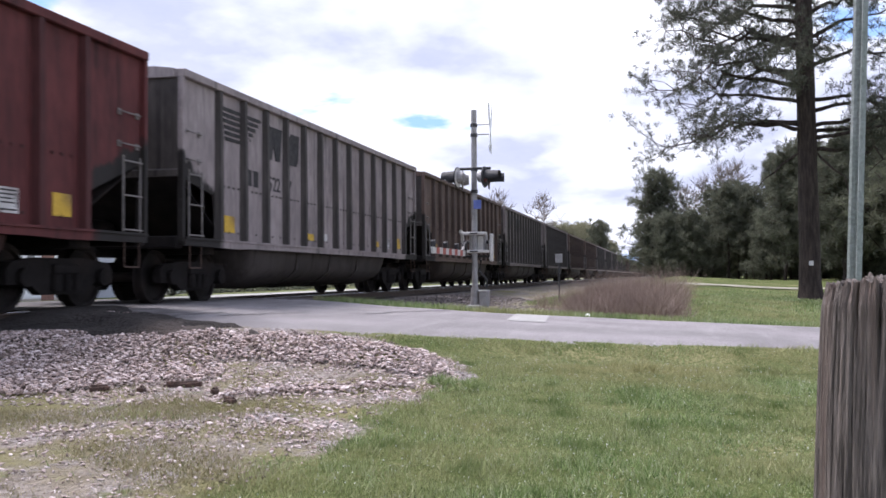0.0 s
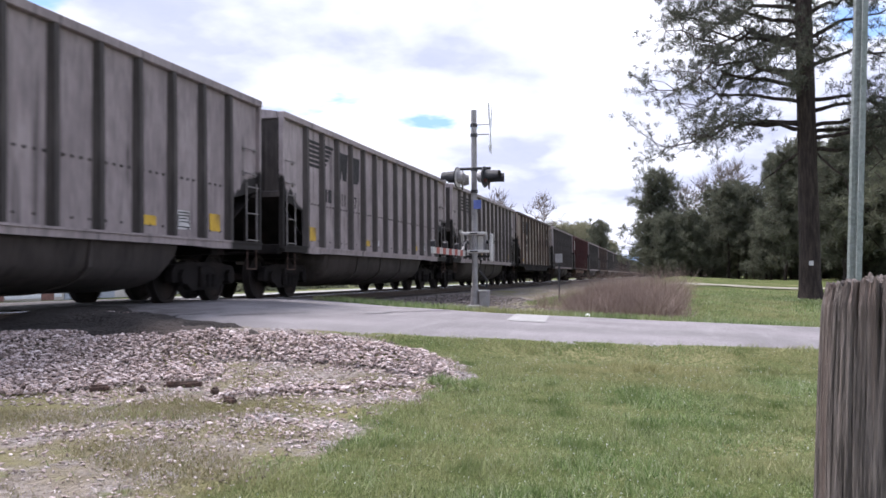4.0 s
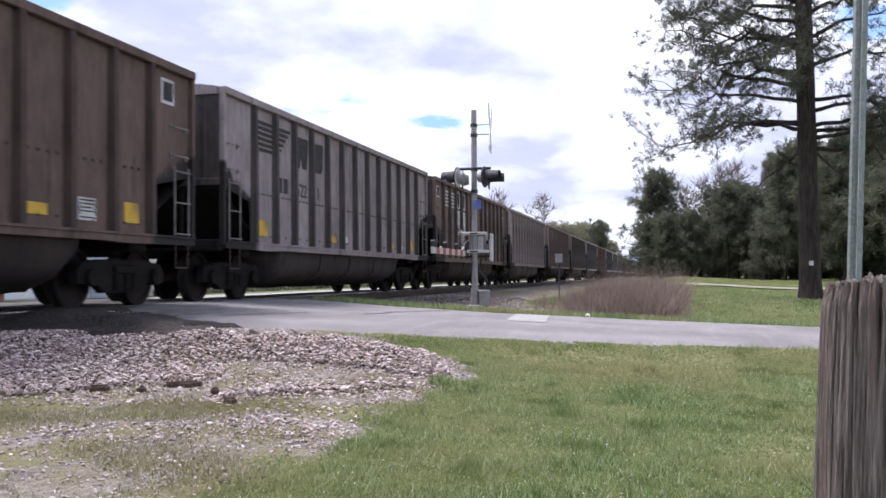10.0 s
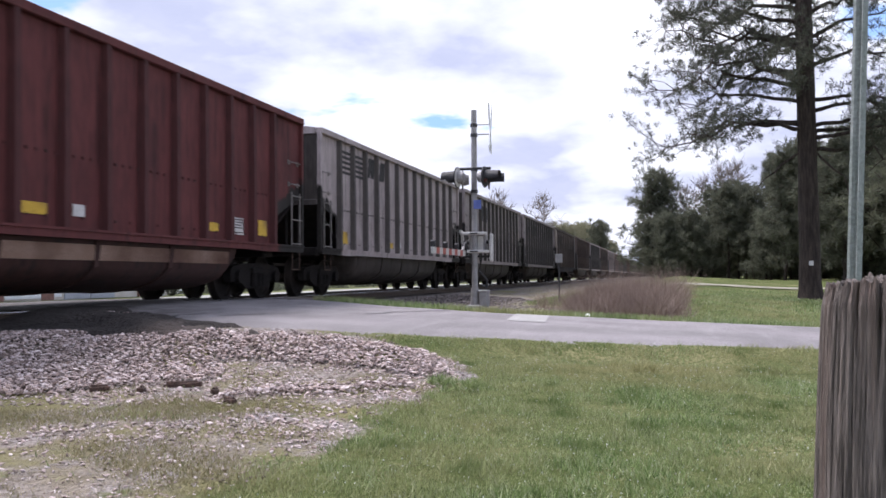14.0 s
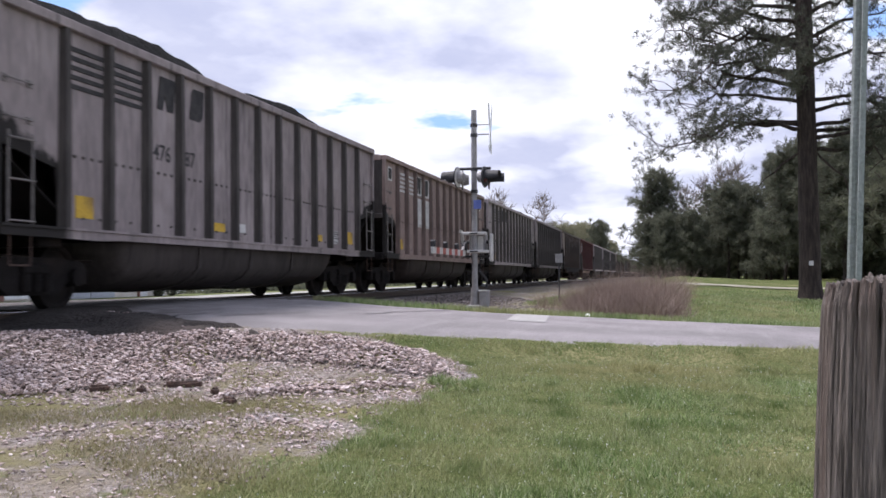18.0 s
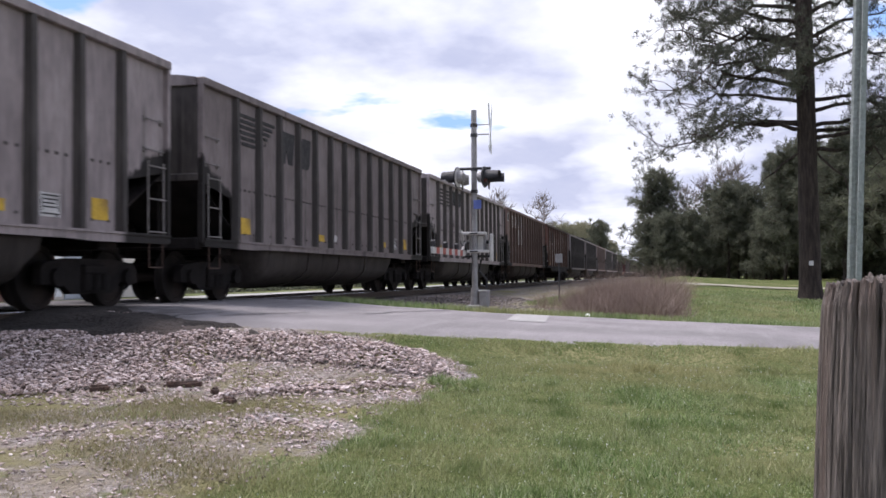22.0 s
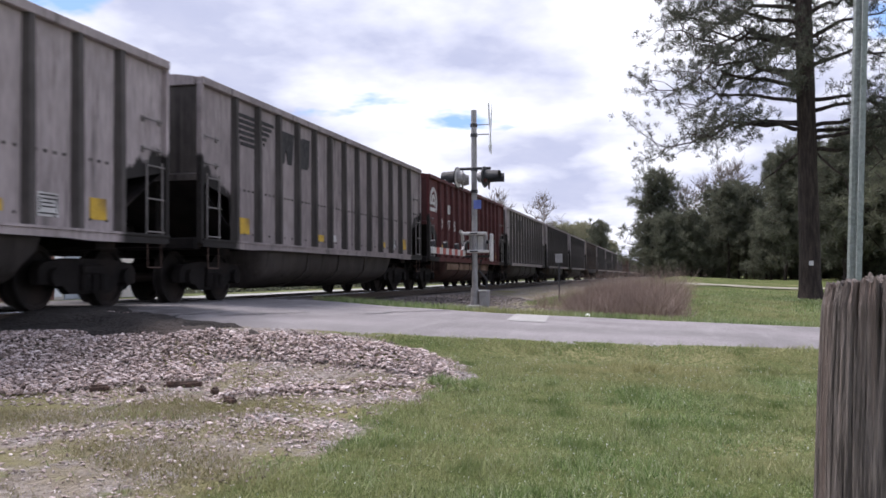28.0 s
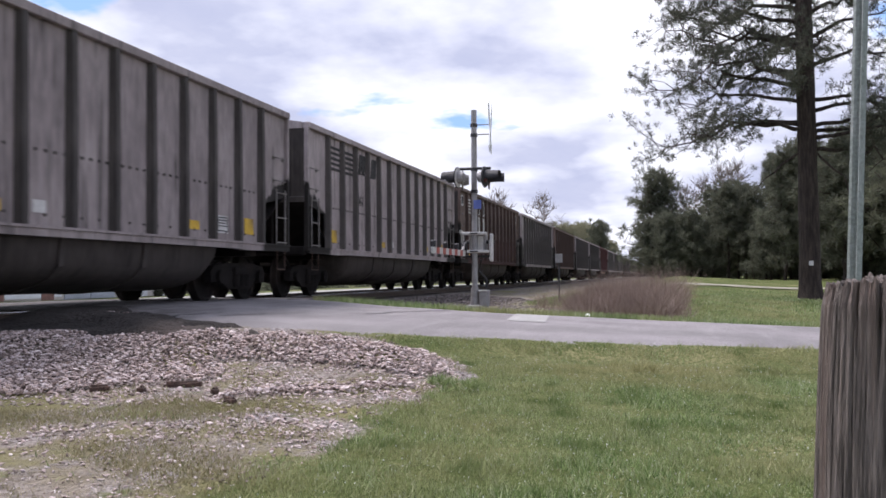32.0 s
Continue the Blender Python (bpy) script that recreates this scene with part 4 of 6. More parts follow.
def lettering(car, kind, paint, marks, xs):
    style = marks.get("style", "")

    def label_frame():
        bm = bmesh.new()
        box(bm, -0.21, 0.21, -1.522, -1.512, 0, 0.31)
        for x0, x1, z0, z1 in ((-0.185, 0.185, 0.265, 0.285), (-0.185, -0.165, 0.07, 0.25), (0.165, 0.185, 0.07, 0.25), (-0.14, 0.14, 0.215, 0.235),
                               (-0.14, 0.1, 0.165, 0.185), (-0.14, 0.14, 0.115, 0.135), (-0.185, 0.185, 0.03, 0.05)):
            box(bm, x0, x1, -1.527, -1.52, z0, z1)
        me = mesh_of("label_frame", bm, M["stencil"])
        me.materials.append(M["ink"])
        for i, p in enumerate(me.polygons):
            p.material_index = 0 if i < 6 else 1
        return me
    part("label_frame", shared("frame_label", label_frame), None, car, m=pose(xs[-3] + 0.45, 0, SILL + 0.26))
    if style == "panels" and not marks.get("end_white"):
        for x in (-6.85, 6.75):
            part("end_square", shared("end_square", lambda: square_mark()), None, car, "white-edged dark square", m=pose(x, 0, 3.12))
    if marks.get("end_white"):
        part("white_panel", shared("endwhite", lambda: mesh_of("white_panel", box(bmesh.new(), 6.3, 7.38, -1.522, -1.513, 2.55, 3.5), M["stencil"])), None, car)
    pale = M["stencil"]
    for i, (x, w) in enumerate(marks.get("yellow", ((xs[0] + 0.62, 0.85), (xs[2] + 0.55, 0.55), (xs[4] + 0.55, 0.45), (xs[-2] + 0.7, 0.5)) if kind == "plain" else ((xs[0] + 0.5, 0.42), (xs[4] + 0.45, 0.5), (xs[-4] + 0.4, 0.4), (xs[-2] + 0.55, 0.40)))):
        part("yellow_patch", shared(("yel", round(w, 2), i in (0, 3), kind), lambda: mesh_of("yellow_patch", box(bmesh.new(), -w / 2, w / 2, -1.524, -1.512, 0, 0.30 if i in (0, 3) and kind != "plain" else 0.15), M["yellow"])), None, car, m=pose(x, 0, SILL + 0.28))
    part("data_plate", shared("plate", lambda: mesh_of("data_plate", box(bmesh.new(), -0.13, 0.13, -1.524, -1.512, 0, 0.16), pale)), None, car, m=pose(xs[5] + 0.4, 0, SILL + 0.3))
    if style == "boxed":
        part("emblem_stripes", shared("st_boxed_i", lambda: stripes(M["ink"], "boxed")), None, car)
        emblem(car, -3.75, 3.0, 0.95)
    elif style == "panels":
        part("emblem_stripes", shared("st_boxed_w", lambda: stripes(pale, "boxed")), None, car)
        for x in (-3.95, -2.92):
            for z0, z1 in ((2.95, 3.55), (1.95, 2.85)):
                part("white_panel", shared(("wp", z0), lambda: mesh_of("white_panel", box(bmesh.new(), 0, 0.78, -1.52, -1.512, z0, z1), pale)), None, car, m=pose(x, 0, 0))
        emblem(car, -3.84, 3.0, 0.95)
    elif style == "horse":
        part("emblem_stripes", shared("st_horse", lambda: stripes(M["ink"], "horse")), None, car)
        emblem(car, -3.95, 2.72, 1.2)
    elif style == "wide":
        part("emblem_stripes", shared("st_wide", lambda: stripes(M["ink"], "wide")), None, car)
        emblem(car, -4.16, 2.66, 1.35, 0.94)
        for i, w in enumerate(("TOP", "GON")):
            part("lettering", shared(("word", w), lambda: letters(w, 0.62, M["ink"])), None, car, m=pose(4.72, -1.516, 2.95 - i * 0.62))
    elif style == "roundel":
        def ring():
            bm = bmesh.new()
            for r0, r1 in ((0.50, 0.36), (0.26, 0.14)):
                pts = [(math.cos(a), math.sin(a)) for a in np.linspace(math.pi * 1.0, -math.pi * 0.25, 18)]
                for a, b in zip(pts, pts[1:]):
                    prism(bm, [(a[0] * r0, a[1] * r0), (b[0] * r0, b[1] * r0), (b[0] * r1, b[1] * r1), (a[0] * r1, a[1] * r1)], 1, -1.53, -1.512)
            for z in (-0.12, -0.32):
                box(bm, -0.5, 0.2, -1.53, -1.512, z, z + 0.12)
            return mesh_of("emblem", bm, pale)
        part("emblem", shared("ring", ring), None, car, m=pose(-6.65, 0, 2.9))
        part("lettering", shared("crbar", lambda: mesh_of("lettering", box(box(bmesh.new(), -4.45, -4.2, -1.53, -1.512, 2.62, 2.95), -4.1, -3.86, -1.53, -1.512, 2.62, 2.95), pale)), None, car)
    if style in ("horse", "wide") and marks.get("text"):
        for x in (-4.92, -4.62) if style == "horse" else (-4.08, -3.78):
            part("mark_bar", shared("mark_bar", lambda: mesh_of("mark_bar", box(bmesh.new(), 0, 0.22, -1.522, -1.512, 2.1, 2.41, 0.004), M["ink"])), None, car, m=pose(x, 0, 0.06 if style == "wide" else 0))
    for text, x, z, size, tone in marks.get("text", ()):
        part("lettering", shared(("t", text, size, tone), lambda: letters(text, size, M["ink"] if tone == "ink" else pale)), None, car, m=pose(x, -1.524 if style == "panels" else -1.516, z))


LENGTH = 16.18          # from car to car


def digits(a, b, style):
    """Running numbers, split by a post."""
    if style == "horse":
        return [(a, -3.90, 2.1, 0.41, "ink"), (b, -2.88, 2.1, 0.41, "ink")]
    if style == "panels":
        return [(a, -3.85, 2.05, 0.42, "ink"), (b, -2.88, 2.05, 0.42, "ink")]
    if style == "wide":
        return [(a, -4.1, 1.74, 0.46, "ink"), (b, -3.14, 1.74, 0.46, "ink")]
    if style == "roundel":
        return [(a[:2], -5.75, 2.05, 0.5, "pale"), (a[2:] + b[:1], -4.55, 2.05, 0.5, "pale"), (b[1:], -3.6, 2.05, 0.5, "pale")]
    return [(a, -3.85, 2.2, 0.36, "ink"), (b, -2.85, 2.2, 0.36, "ink")]


def roster():
    """Kind, paint, load, style and number of each car, from the head of the train to its tail."""
    known = {
        -2: ("tub", "brown_dark", 0.1, "", ""), -1: ("tub", "grey", 0.0, "horse", "522 7"), 0: ("oxide", "red", 0.0, "roundel", "507 687"),
        1: ("tub", "grey_light", 0.0, "horse", ""), 2: ("plain", "cream_streaked", 0.05, "wide", "42 675"), 3: ("tub", "grey_light", 0.1, "boxed", ""),
        4: ("tub", "grey_light", 0.25, "horse", "511 07"), 5: ("tub", "grey", 0.2, "horse", ""), 6: ("plain", "cream", 0.2, "wide", ""),
        7: ("tub", "grey_stained", 0.28, "horse", "511 00"), 8: ("tub", "brown_light", 0.1, "", "750 1"), 9: ("tub", "pink_brown", 0.1, "panels", ""),
        10: ("tub", "mauve", 0.2, "", "10 61"), 11: ("tub", "brown", 0.0, "panels", "461 99"), 12: ("tub", "grey", 0.0, "horse", "522 11"),
        13: ("tub", "brown_dark", 0.05, "panels", ""), 14: ("plain", "cream_clean", 0.3, "wide", ""), 15: ("tub", "grey", 0.1, "horse", "529 99"),
        16: ("tub", "grey", 0.1, "horse", ""), 17: ("tub", "grey_light", 0.05, "boxed", ""), 18: ("oxide", "red", 0.0, "roundel", "501 745"),
        19: ("plain", "cream_clean", 0.05, "wide", ""), 20: ("tub", "grey", 0.1, "horse", ""), 21: ("tub", "grey_light", 0.2, "boxed", "497 02"),
        22: ("tub", "pink_brown", 0.1, "panels", ""), 23: ("tub", "grey", 0.3, "boxed", "476 87"), 24: ("tub", "grey", 0.15, "boxed", "493 1"),
        25: ("plain", "cream_rusty", 0.15, "wide", "39 883"), 26: ("tub", "brown_red", 0.1, "panels", ""), 27: ("tub", "grey_light", 0.0, "boxed", "461 8"),
        28: ("tub", "grey_dark", 0.05, "horse", ""), 29: ("tub", "grey", 0.0, "horse", "521 4"), 30: ("tub", "grey_dark", 0.0, "horse", ""),
        31: ("plain", "cream_clean", 0.05, "wide", "39 339"), 32: ("tub", "grey_stained", 0.0, "horse", ""), 33: ("tub", "grey", 0.1, "horse", "522 0"),
        34: ("tub", "grey_light", 0.1, "horse", ""), 35: ("oxide", "red", 0.05, "roundel", "507 745"), 36: ("tub", "grey", 0.05, "horse", ""),
        37: ("tub", "grey_light", 0.1, "boxed", "489 63"), 38: ("tub", "brown_red", 0.05, "panels", ""), 39: ("tub", "grey_light", 0.15, "boxed", "486 49"),
        40: ("tub", "two_tone", 0.05, "panels", ""), 41: ("tub", "grey_light", 0.0, "boxed", "461 2"), 42: ("tub", "grey", 0.1, "boxed", ""),
    }
    rnd = random.Random(5)
    for j in range(-26, 45):
        if j in known:
            yield (j, *known[j])
        else:
            paint = rnd.choice(["grey_dark", "grey_dark", "brown_dark", "grey", "brown_dark"])
            yield (j, "tub", paint, rnd.choice([0.0, 0.1, 0.2]), "horse" if "grey" in paint else "panels", "")


CARS = {}


def build_train():
    for j, kind, paint, heap, style, number in roster():
        marks = {"style": style}
        if number:
            a, b = number.split()
            marks["text"] = digits(a, b, style)
        if j == 8:
            marks["end_white"] = True
        CARS[j] = coal_car(kind, paint, heap, j, marks)


# ---- the crossing mast ----
def build_mast():
    x, y = 23.7, 4.62
    z = ground_z(x, y)
    t = thing("crossing_signal", "grey steel level crossing mast with flashers, crossbuck and lowered gate", "crossing signal", m=pose(x, y, z))
    bm = bmesh.new()
    rod(bm, (0, 0, 0.1), (0, 0, 4.93), 0.075, 0.07, 14)
    part("mast", bm, M["galv"], t, smooth=False)
    bm = bmesh.new()
    box(bm, -0.25, 0.25, -0.2, 0.2, -0.1, 0.08, 0.02)
    rod(bm, (0, 0, 0.08), (0, 0, 0.5), 0.12, 0.1, 12)
    part("base", bm, M["galv"], t)
    bm = bmesh.new()
    box(bm, -0.16, 0.16, -0.34, -0.13, 0.03, 0.42, 0.02)
    part("junction_box", bm, M["galv"], t)
    part("junction_lid", box(bmesh.new(), -0.175, 0.175, -0.355, -0.115, 0.42, 0.45, 0.008), M["dull_white"], t)
    for z0 in (4.3, 4.55, 3.45, 2.9):
        part("clamp", rod(bmesh.new(), (0, 0, z0 - 0.04), (0, 0, z0 + 0.04), 0.09, n=12), M["darkmetal"], t)
    # crossbuck, edge on to the rails
    for a in (57, -57):
        bm = bmesh.new()
        box(bm, -0.68, 0.68, -0.01, 0.01, -0.115, 0.115, 0.004)
        part("crossbuck_board", bm, M["white"], t, "white reflective board", m=pose(0, -0.42, 4.48, 0, 0, 5) @ pose(0, 0.015 * (a > 0), 0, 0, a, 0))
    for z0 in (4.32, 4.56):
        part("bracket", rod(bmesh.new(), (0, -0.05, z0), (0, -0.42, z0), 0.014, n=6), M["galv"], t)
    # flashers
    bm = bmesh.new()
    rod(bm, (0, -0.42, 3.47), (0, 0.45, 3.47), 0.035, n=8)
    part("cross_arm", bm, M["darkmetal"], t)
    for s, yy in ((1, 0.35), (-1, -0.33)):
        for dx in (-0.35, 0.25):
            f = new("flasher")
            f.parent = t
            f.matrix_basis = pose(dx, yy, 3.22, 0, 0, (0 if s > 0 else 180) + (8 if dx > 0 else -8))
            bm = bmesh.new()
            rod(bm, (0, -0.01, 0), (0, 0.01, 0), 0.26, n=24)
            part("background_disc", bm, M["darkmetal"], f)
            part("disc_back", rod(bmesh.new(), (0, -0.022, 0), (0, -0.011, 0), 0.24, n=24), M["dull_white"], f, "pale unpainted back")
            bm = bmesh.new()
            rod(bm, (0, -0.16, 0), (0, 0.0, 0), 0.12, 0.16, n=14)
            part("housing", bm, M["galv"], f)
            bm = bmesh.new()
            n = 14
            pts = [(0.17 * math.cos(a), 0.17 * math.sin(a)) for a in np.linspace(-0.35, math.pi + 0.35, n)]
            loft(bm, [[(px, 0.01, pz) for px, pz in pts], [(px, 0.38, pz * 0.9 + 0.0) for px, pz in pts]], False)
            loft(bm, [[(px * 0.96, 0.01, pz * 0.96) for px, pz in pts], [(px * 0.96, 0.38, pz * 0.86) for px, pz in pts]], False)
            part("hood", bm, M["darkmetal"], f)
            bm = bmesh.new()
            rod(bm, (0, 0.005, 0), (0, 0.03, 0), 0.14, 0.12, n=16)
            part("lens", bm, M["lens"], f, "dark red lens")
    bm = bmesh.new()
    box(bm, -0.012, 0.012, -0.17, 0.02, 2.46, 2.68, 0.004)
    part("blue_sign", bm, M["blue"], t, "small blue notice plate", m=pose(-0.1, -0.02, 0))
    # gate mechanism behind the mast, its support bars, counterweight plates and lifting arm
    g = -z
    bm = bmesh.new()
    box(bm, 0.1, 0.42, -0.26, 0.16, g + 0.96, g + 1.42, 0.03)
    part("gate_mechanism", bm, M["galv"], t)
    bm = bmesh.new()
    box(bm, 0.085, 0.1, -0.2, 0.1, g + 1.02, g + 1.36, 0.006)
    part("inspection_cover", bm, M["dull_white"], t)
    for z0, y0, y1 in ((1.43, -0.30, 0.30), (0.98, -0.38, 0.18)):
        bm = bmesh.new()
        box(bm, -0.1, 0.1, y0, y1, g + z0 - 0.035, g + z0 + 0.035, 0.01)
        part("support_bar", bm, M["dull_white"], t)
        part("u_bolt", rod(bmesh.new(), (-0.13, -0.1, g + z0), (-0.13, 0.1, g + z0), 0.018, n=6), M["darkmetal"], t)
    for y0, y1, z0, z1, x0 in ((-0.46, -0.39, 0.73, 1.42, -0.1), (-0.40, -0.33, 0.78, 1.28, 0.12)):
        bm = bmesh.new()
        box(bm, x0, x0 + 0.2, y0, y1, g + z0, g + z1, 0.02)
        part("counterweight", bm, M["dull_white"], t)
    bm = bmesh.new()
    rod(bm, (0.22, -0.46, g + 1.22), (0.22, 0.40, g + 1.22), 0.045, n=10)
    rod(bm, (0.1, -0.4, g + 0.86), (0.1, 0.3, g + 0.86), 0.03, n=8)
    part("main_shaft", bm, M["darkmetal"], t)
    bm = bmesh.new()
    prism(bm, [(0.22, g + 1.12), (0.3, g + 1.3), (0.12, g + 1.5), (-0.08, g + 1.52), (-0.06, g + 1.44), (0.06, g + 1.4), (0.14, g + 1.24)], 1, 0.32, 0.37)
    part("lifting_arm", bm, M["dull_white"], t)
    bm = bmesh.new()
    prism(bm, [(0.22, g + 1.26), (0.1, g + 1.2), (-0.35, g + 0.98), (-0.35, g + 0.84), (0.0, g + 0.9), (0.24, g + 1.1)], 1, 0.24, 0.29)
    part("arm_bracket", bm, M["galv"], t)
    for y0 in (0.2, 0.28):
        part("hub", rod(bmesh.new(), (0.0, y0, g + 1.1), (0.0, y0 + 0.04, g + 1.1), 0.09, n=14), M["darkmetal"], t)
    bm = bmesh.new()
    pts = limb(bm, (0.05, -0.15, 1.2), (0.05, -0.28, 0.5), 0.03, 0.03, random.Random(2), 4, 0.3, 6)
    part("conduit", bm, M["darkmetal"], t)
    arm = new("gate_arm")
    arm.parent = t
    arm.matrix_basis = pose(-0.2, 0.22, 1.36)
    for i in range(11):
        bm = bmesh.new()
        box(bm, -0.31 * (i + 1), -0.31 * i - 0.002, -0.025, 0.025, -0.07, 0.07)
        part("stripe", bm, M["red"] if i % 2 else M["dull_white"], arm)
    for xx in (-3.3, -2.1, -0.9):
        bm = bmesh.new()
        box(bm, xx - 0.05, xx + 0.05, -0.05, 0.05, 0.075, 0.15, 0.01)
        rod(bm, (xx, -0.05, 0.17), (xx, 0.05, 0.17), 0.05, n=12)
        part("gate_lamp", bm, M["darkmetal"], arm)


# ---- post and pole by the camera ----
def build_posts():
    x, y = 2.55, -0.487
    t = thing("wooden_post", "thick weathered grey wooden post with a split ragged top", "post", m=pose(x, y, ground_z(x, y) - 0.05) @ pose(0, 0, 0, 1.6, 0, 0))
    rs = random.Random(31)
    n, h = 300, EYE.z - ground_z(x, y) + 0.045
    # splits: angle, half width, depth, foot and head along the post
    splits = [(rs.uniform(0, 2 * math.pi), rs.uniform(0.006, 0.022), rs.uniform(0.0015, 0.006), rs.uniform(0.0, 0.9), rs.uniform(0.6, 1.3)) for _ in range(130)]
    splits += [(math.pi + a, rs.uniform(0.015, 0.03), rs.uniform(0.012, 0.024), f, 1.3) for a, f in ((-0.62, 0.84), (-0.28, 0.8), (0.05, 0.72), (0.17, 0.86), (0.44, 0.83), (0.9, 0.8), (-1.2, 0.85))]

    def groove(a, f):
        d = 0.0
        for c, w, deep, lo, hi in splits:
            u = (a - c - 0.05 * noise.noise((f * 6, c * 9, 0)) + math.pi) % (2 * math.pi) - math.pi
            if abs(u) < 3 * w:
                d = max(d, deep * math.exp(-(u / w) ** 2) * smooth01(lo, lo + 0.12, f) * smooth01(hi, hi - 0.1, f))
        return d
    bm = bmesh.new()
    rings = []
    for f in list(np.linspace(0, 0.9, 22)) + [0.93, 0.955, 0.975, 0.99, 1.0]:
        ring = []
        for k in range(n):
            a = 2 * math.pi * k / n
            g = groove(a, f)
            r = 0.146 + 0.03 * (1 - f) - g - 0.008 * smooth01(0.95, 1.0, f)
            r += 0.006 * noise.noise((math.cos(a) * 2.5, math.sin(a) * 2.5, f * 4)) + 0.0025 * noise.noise((a * 22, f * 2.0, 3.0))
            z = f * h
            if f > 0.9:
                z += (f - 0.9) / 0.1 * (0.016 * noise.noise((a * 5, 1.0, 0)) + 0.014 * noise.noise((a * 19, 2.0, 0)) - 0.026 * math.sin(a) - 1.1 * g)
            ring.append((r * math.cos(a), r * math.sin(a), z))
        rings.append(ring)
    for q, drop in ((0.75, 0.012), (0.4, 0.02)):
        rings.append([(p[0] * q, p[1] * q, p[2] - drop + 0.01 * noise.noise((p[0] * 60, p[1] * 60, q))) for p in rings[26]])
    loft(bm, rings, True, True)
    part("post_body", bm, M["post"], t)
    x, y = 5.24, -0.875
    t = thing("sign_pole", "pale green steel channel sign pole in the grass", "sign pole", m=pose(x, y, ground_z(x, y) - 0.05, 0, 0, 0) @ pose(0, 0, 0, 2.6, 0, 20))
    bm = bmesh.new()
    prism(bm, [(-0.045, 0.018), (-0.045, 0.0), (-0.022, 0.0), (-0.014, -0.03), (0.014, -0.03), (0.022, 0.0), (0.045, 0.0), (0.045, 0.018), (0.03, 0.012), (0.018, -0.012), (-0.018, -0.012), (-0.03, 0.012)], 2, 0, 4.2)
    part("channel", bm, M["greenpost"], t)


# ---- scattered stone, grass, reeds ----
def tri_cloud(name, verts, faces, mat, label, category):
    me = bpy.data.meshes.new(name)
    me.from_pydata(verts.tolist(), [], faces.tolist())
    me.materials.append(mat)
    return tagged(new(name, me), label, category, kind="stuff")


def build_stones():
    rs = np.random.RandomState(3)
    bm = bmesh.new()
    bmesh.ops.create_icosphere(bm, subdivisions=1, radius=1.0)
    base = np.array([v.co[:] for v in bm.verts])
    tris = np.array([[v.index for v in f.verts] for f in bm.faces])
    bm.free()
    clouds = {False: ([], []), True: ([], [])}
    count = 0
    while count < 44000:
        if count % 5 == 4:
            x, y = rs.uniform(19, 34), rs.uniform(3.6, 7.4)
        else:
            x, y = rs.uniform(3.5, 13.0), rs.uniform(2.0, 7.4)
        g = gravel(x, y)
        if rs.rand() > g ** 1.4 or y > 1.0 * x or road_x(y)[0] - 0.15 < x < road_x(y)[1] + 0.1:
            continue
        s = 0.0075 + 0.0185 * rs.rand() ** 1.9 * (1.15 if g > 0.8 else 0.85)
        if x > 15:
            s *= 1.5
        elif x < 7:
            s *= lerp(0.68, 1.0, max(0.0, (x - 4.5) / 2.5))
        p = base * (1 + rs.uniform(-0.42, 0.30, (len(base), 1))) * s * np.array([rs.uniform(0.8, 1.7), rs.uniform(0.6, 1.1), rs.uniform(0.3, 0.65)])
        a = rs.uniform(0, 6.28)
        c, d = math.cos(a), math.sin(a)
        tilt = rs.uniform(-0.6, 0.6)
        p = p @ np.array([[c, d, 0], [-d, c, 0], [0, 0, 1]]) @ np.array([[1, 0, 0], [0, math.cos(tilt), math.sin(tilt)], [0, -math.sin(tilt), math.cos(tilt)]])
        V, F = clouds[x > 15]
        F.append(tris + len(V) * len(base))
        V.append(p + (x, y, ground_z(x, y) + s * 0.35 + (rs.uniform(0, 0.05) if g > 0.85 else 0)))
        count += 1
    for dusty, mat, label in ((False, M["stone"], "pale grey crushed stone heaped beside the track"), (True, M["dusty_stone"], "dark dusty crushed stone along the track")):
        tri_cloud("loose_ballast", np.concatenate(clouds[dusty][0]), np.concatenate(clouds[dusty][1]), mat, label, "ballast")


def blades(n, place, height, width, lean, rs):
    P = np.array([place() for _ in range(n)])
    a = rs.uniform(0, 2 * np.pi, n)
    h = rs.uniform(*height, n)
    w = rs.uniform(*width, n)
    la = rs.uniform(0, 2 * np.pi, n)
    ln = rs.uniform(0, lean, n) * h
    side = np.stack([np.cos(a) * w, np.sin(a) * w, np.zeros(n)], 1)
    tip = P + np.stack([np.cos(la) * ln, np.sin(la) * ln, h], 1)
    V = np.stack([P - side, P + side, tip], 1).reshape(-1, 3)
    F = np.arange(3 * n).reshape(-1, 3)
    return V, F


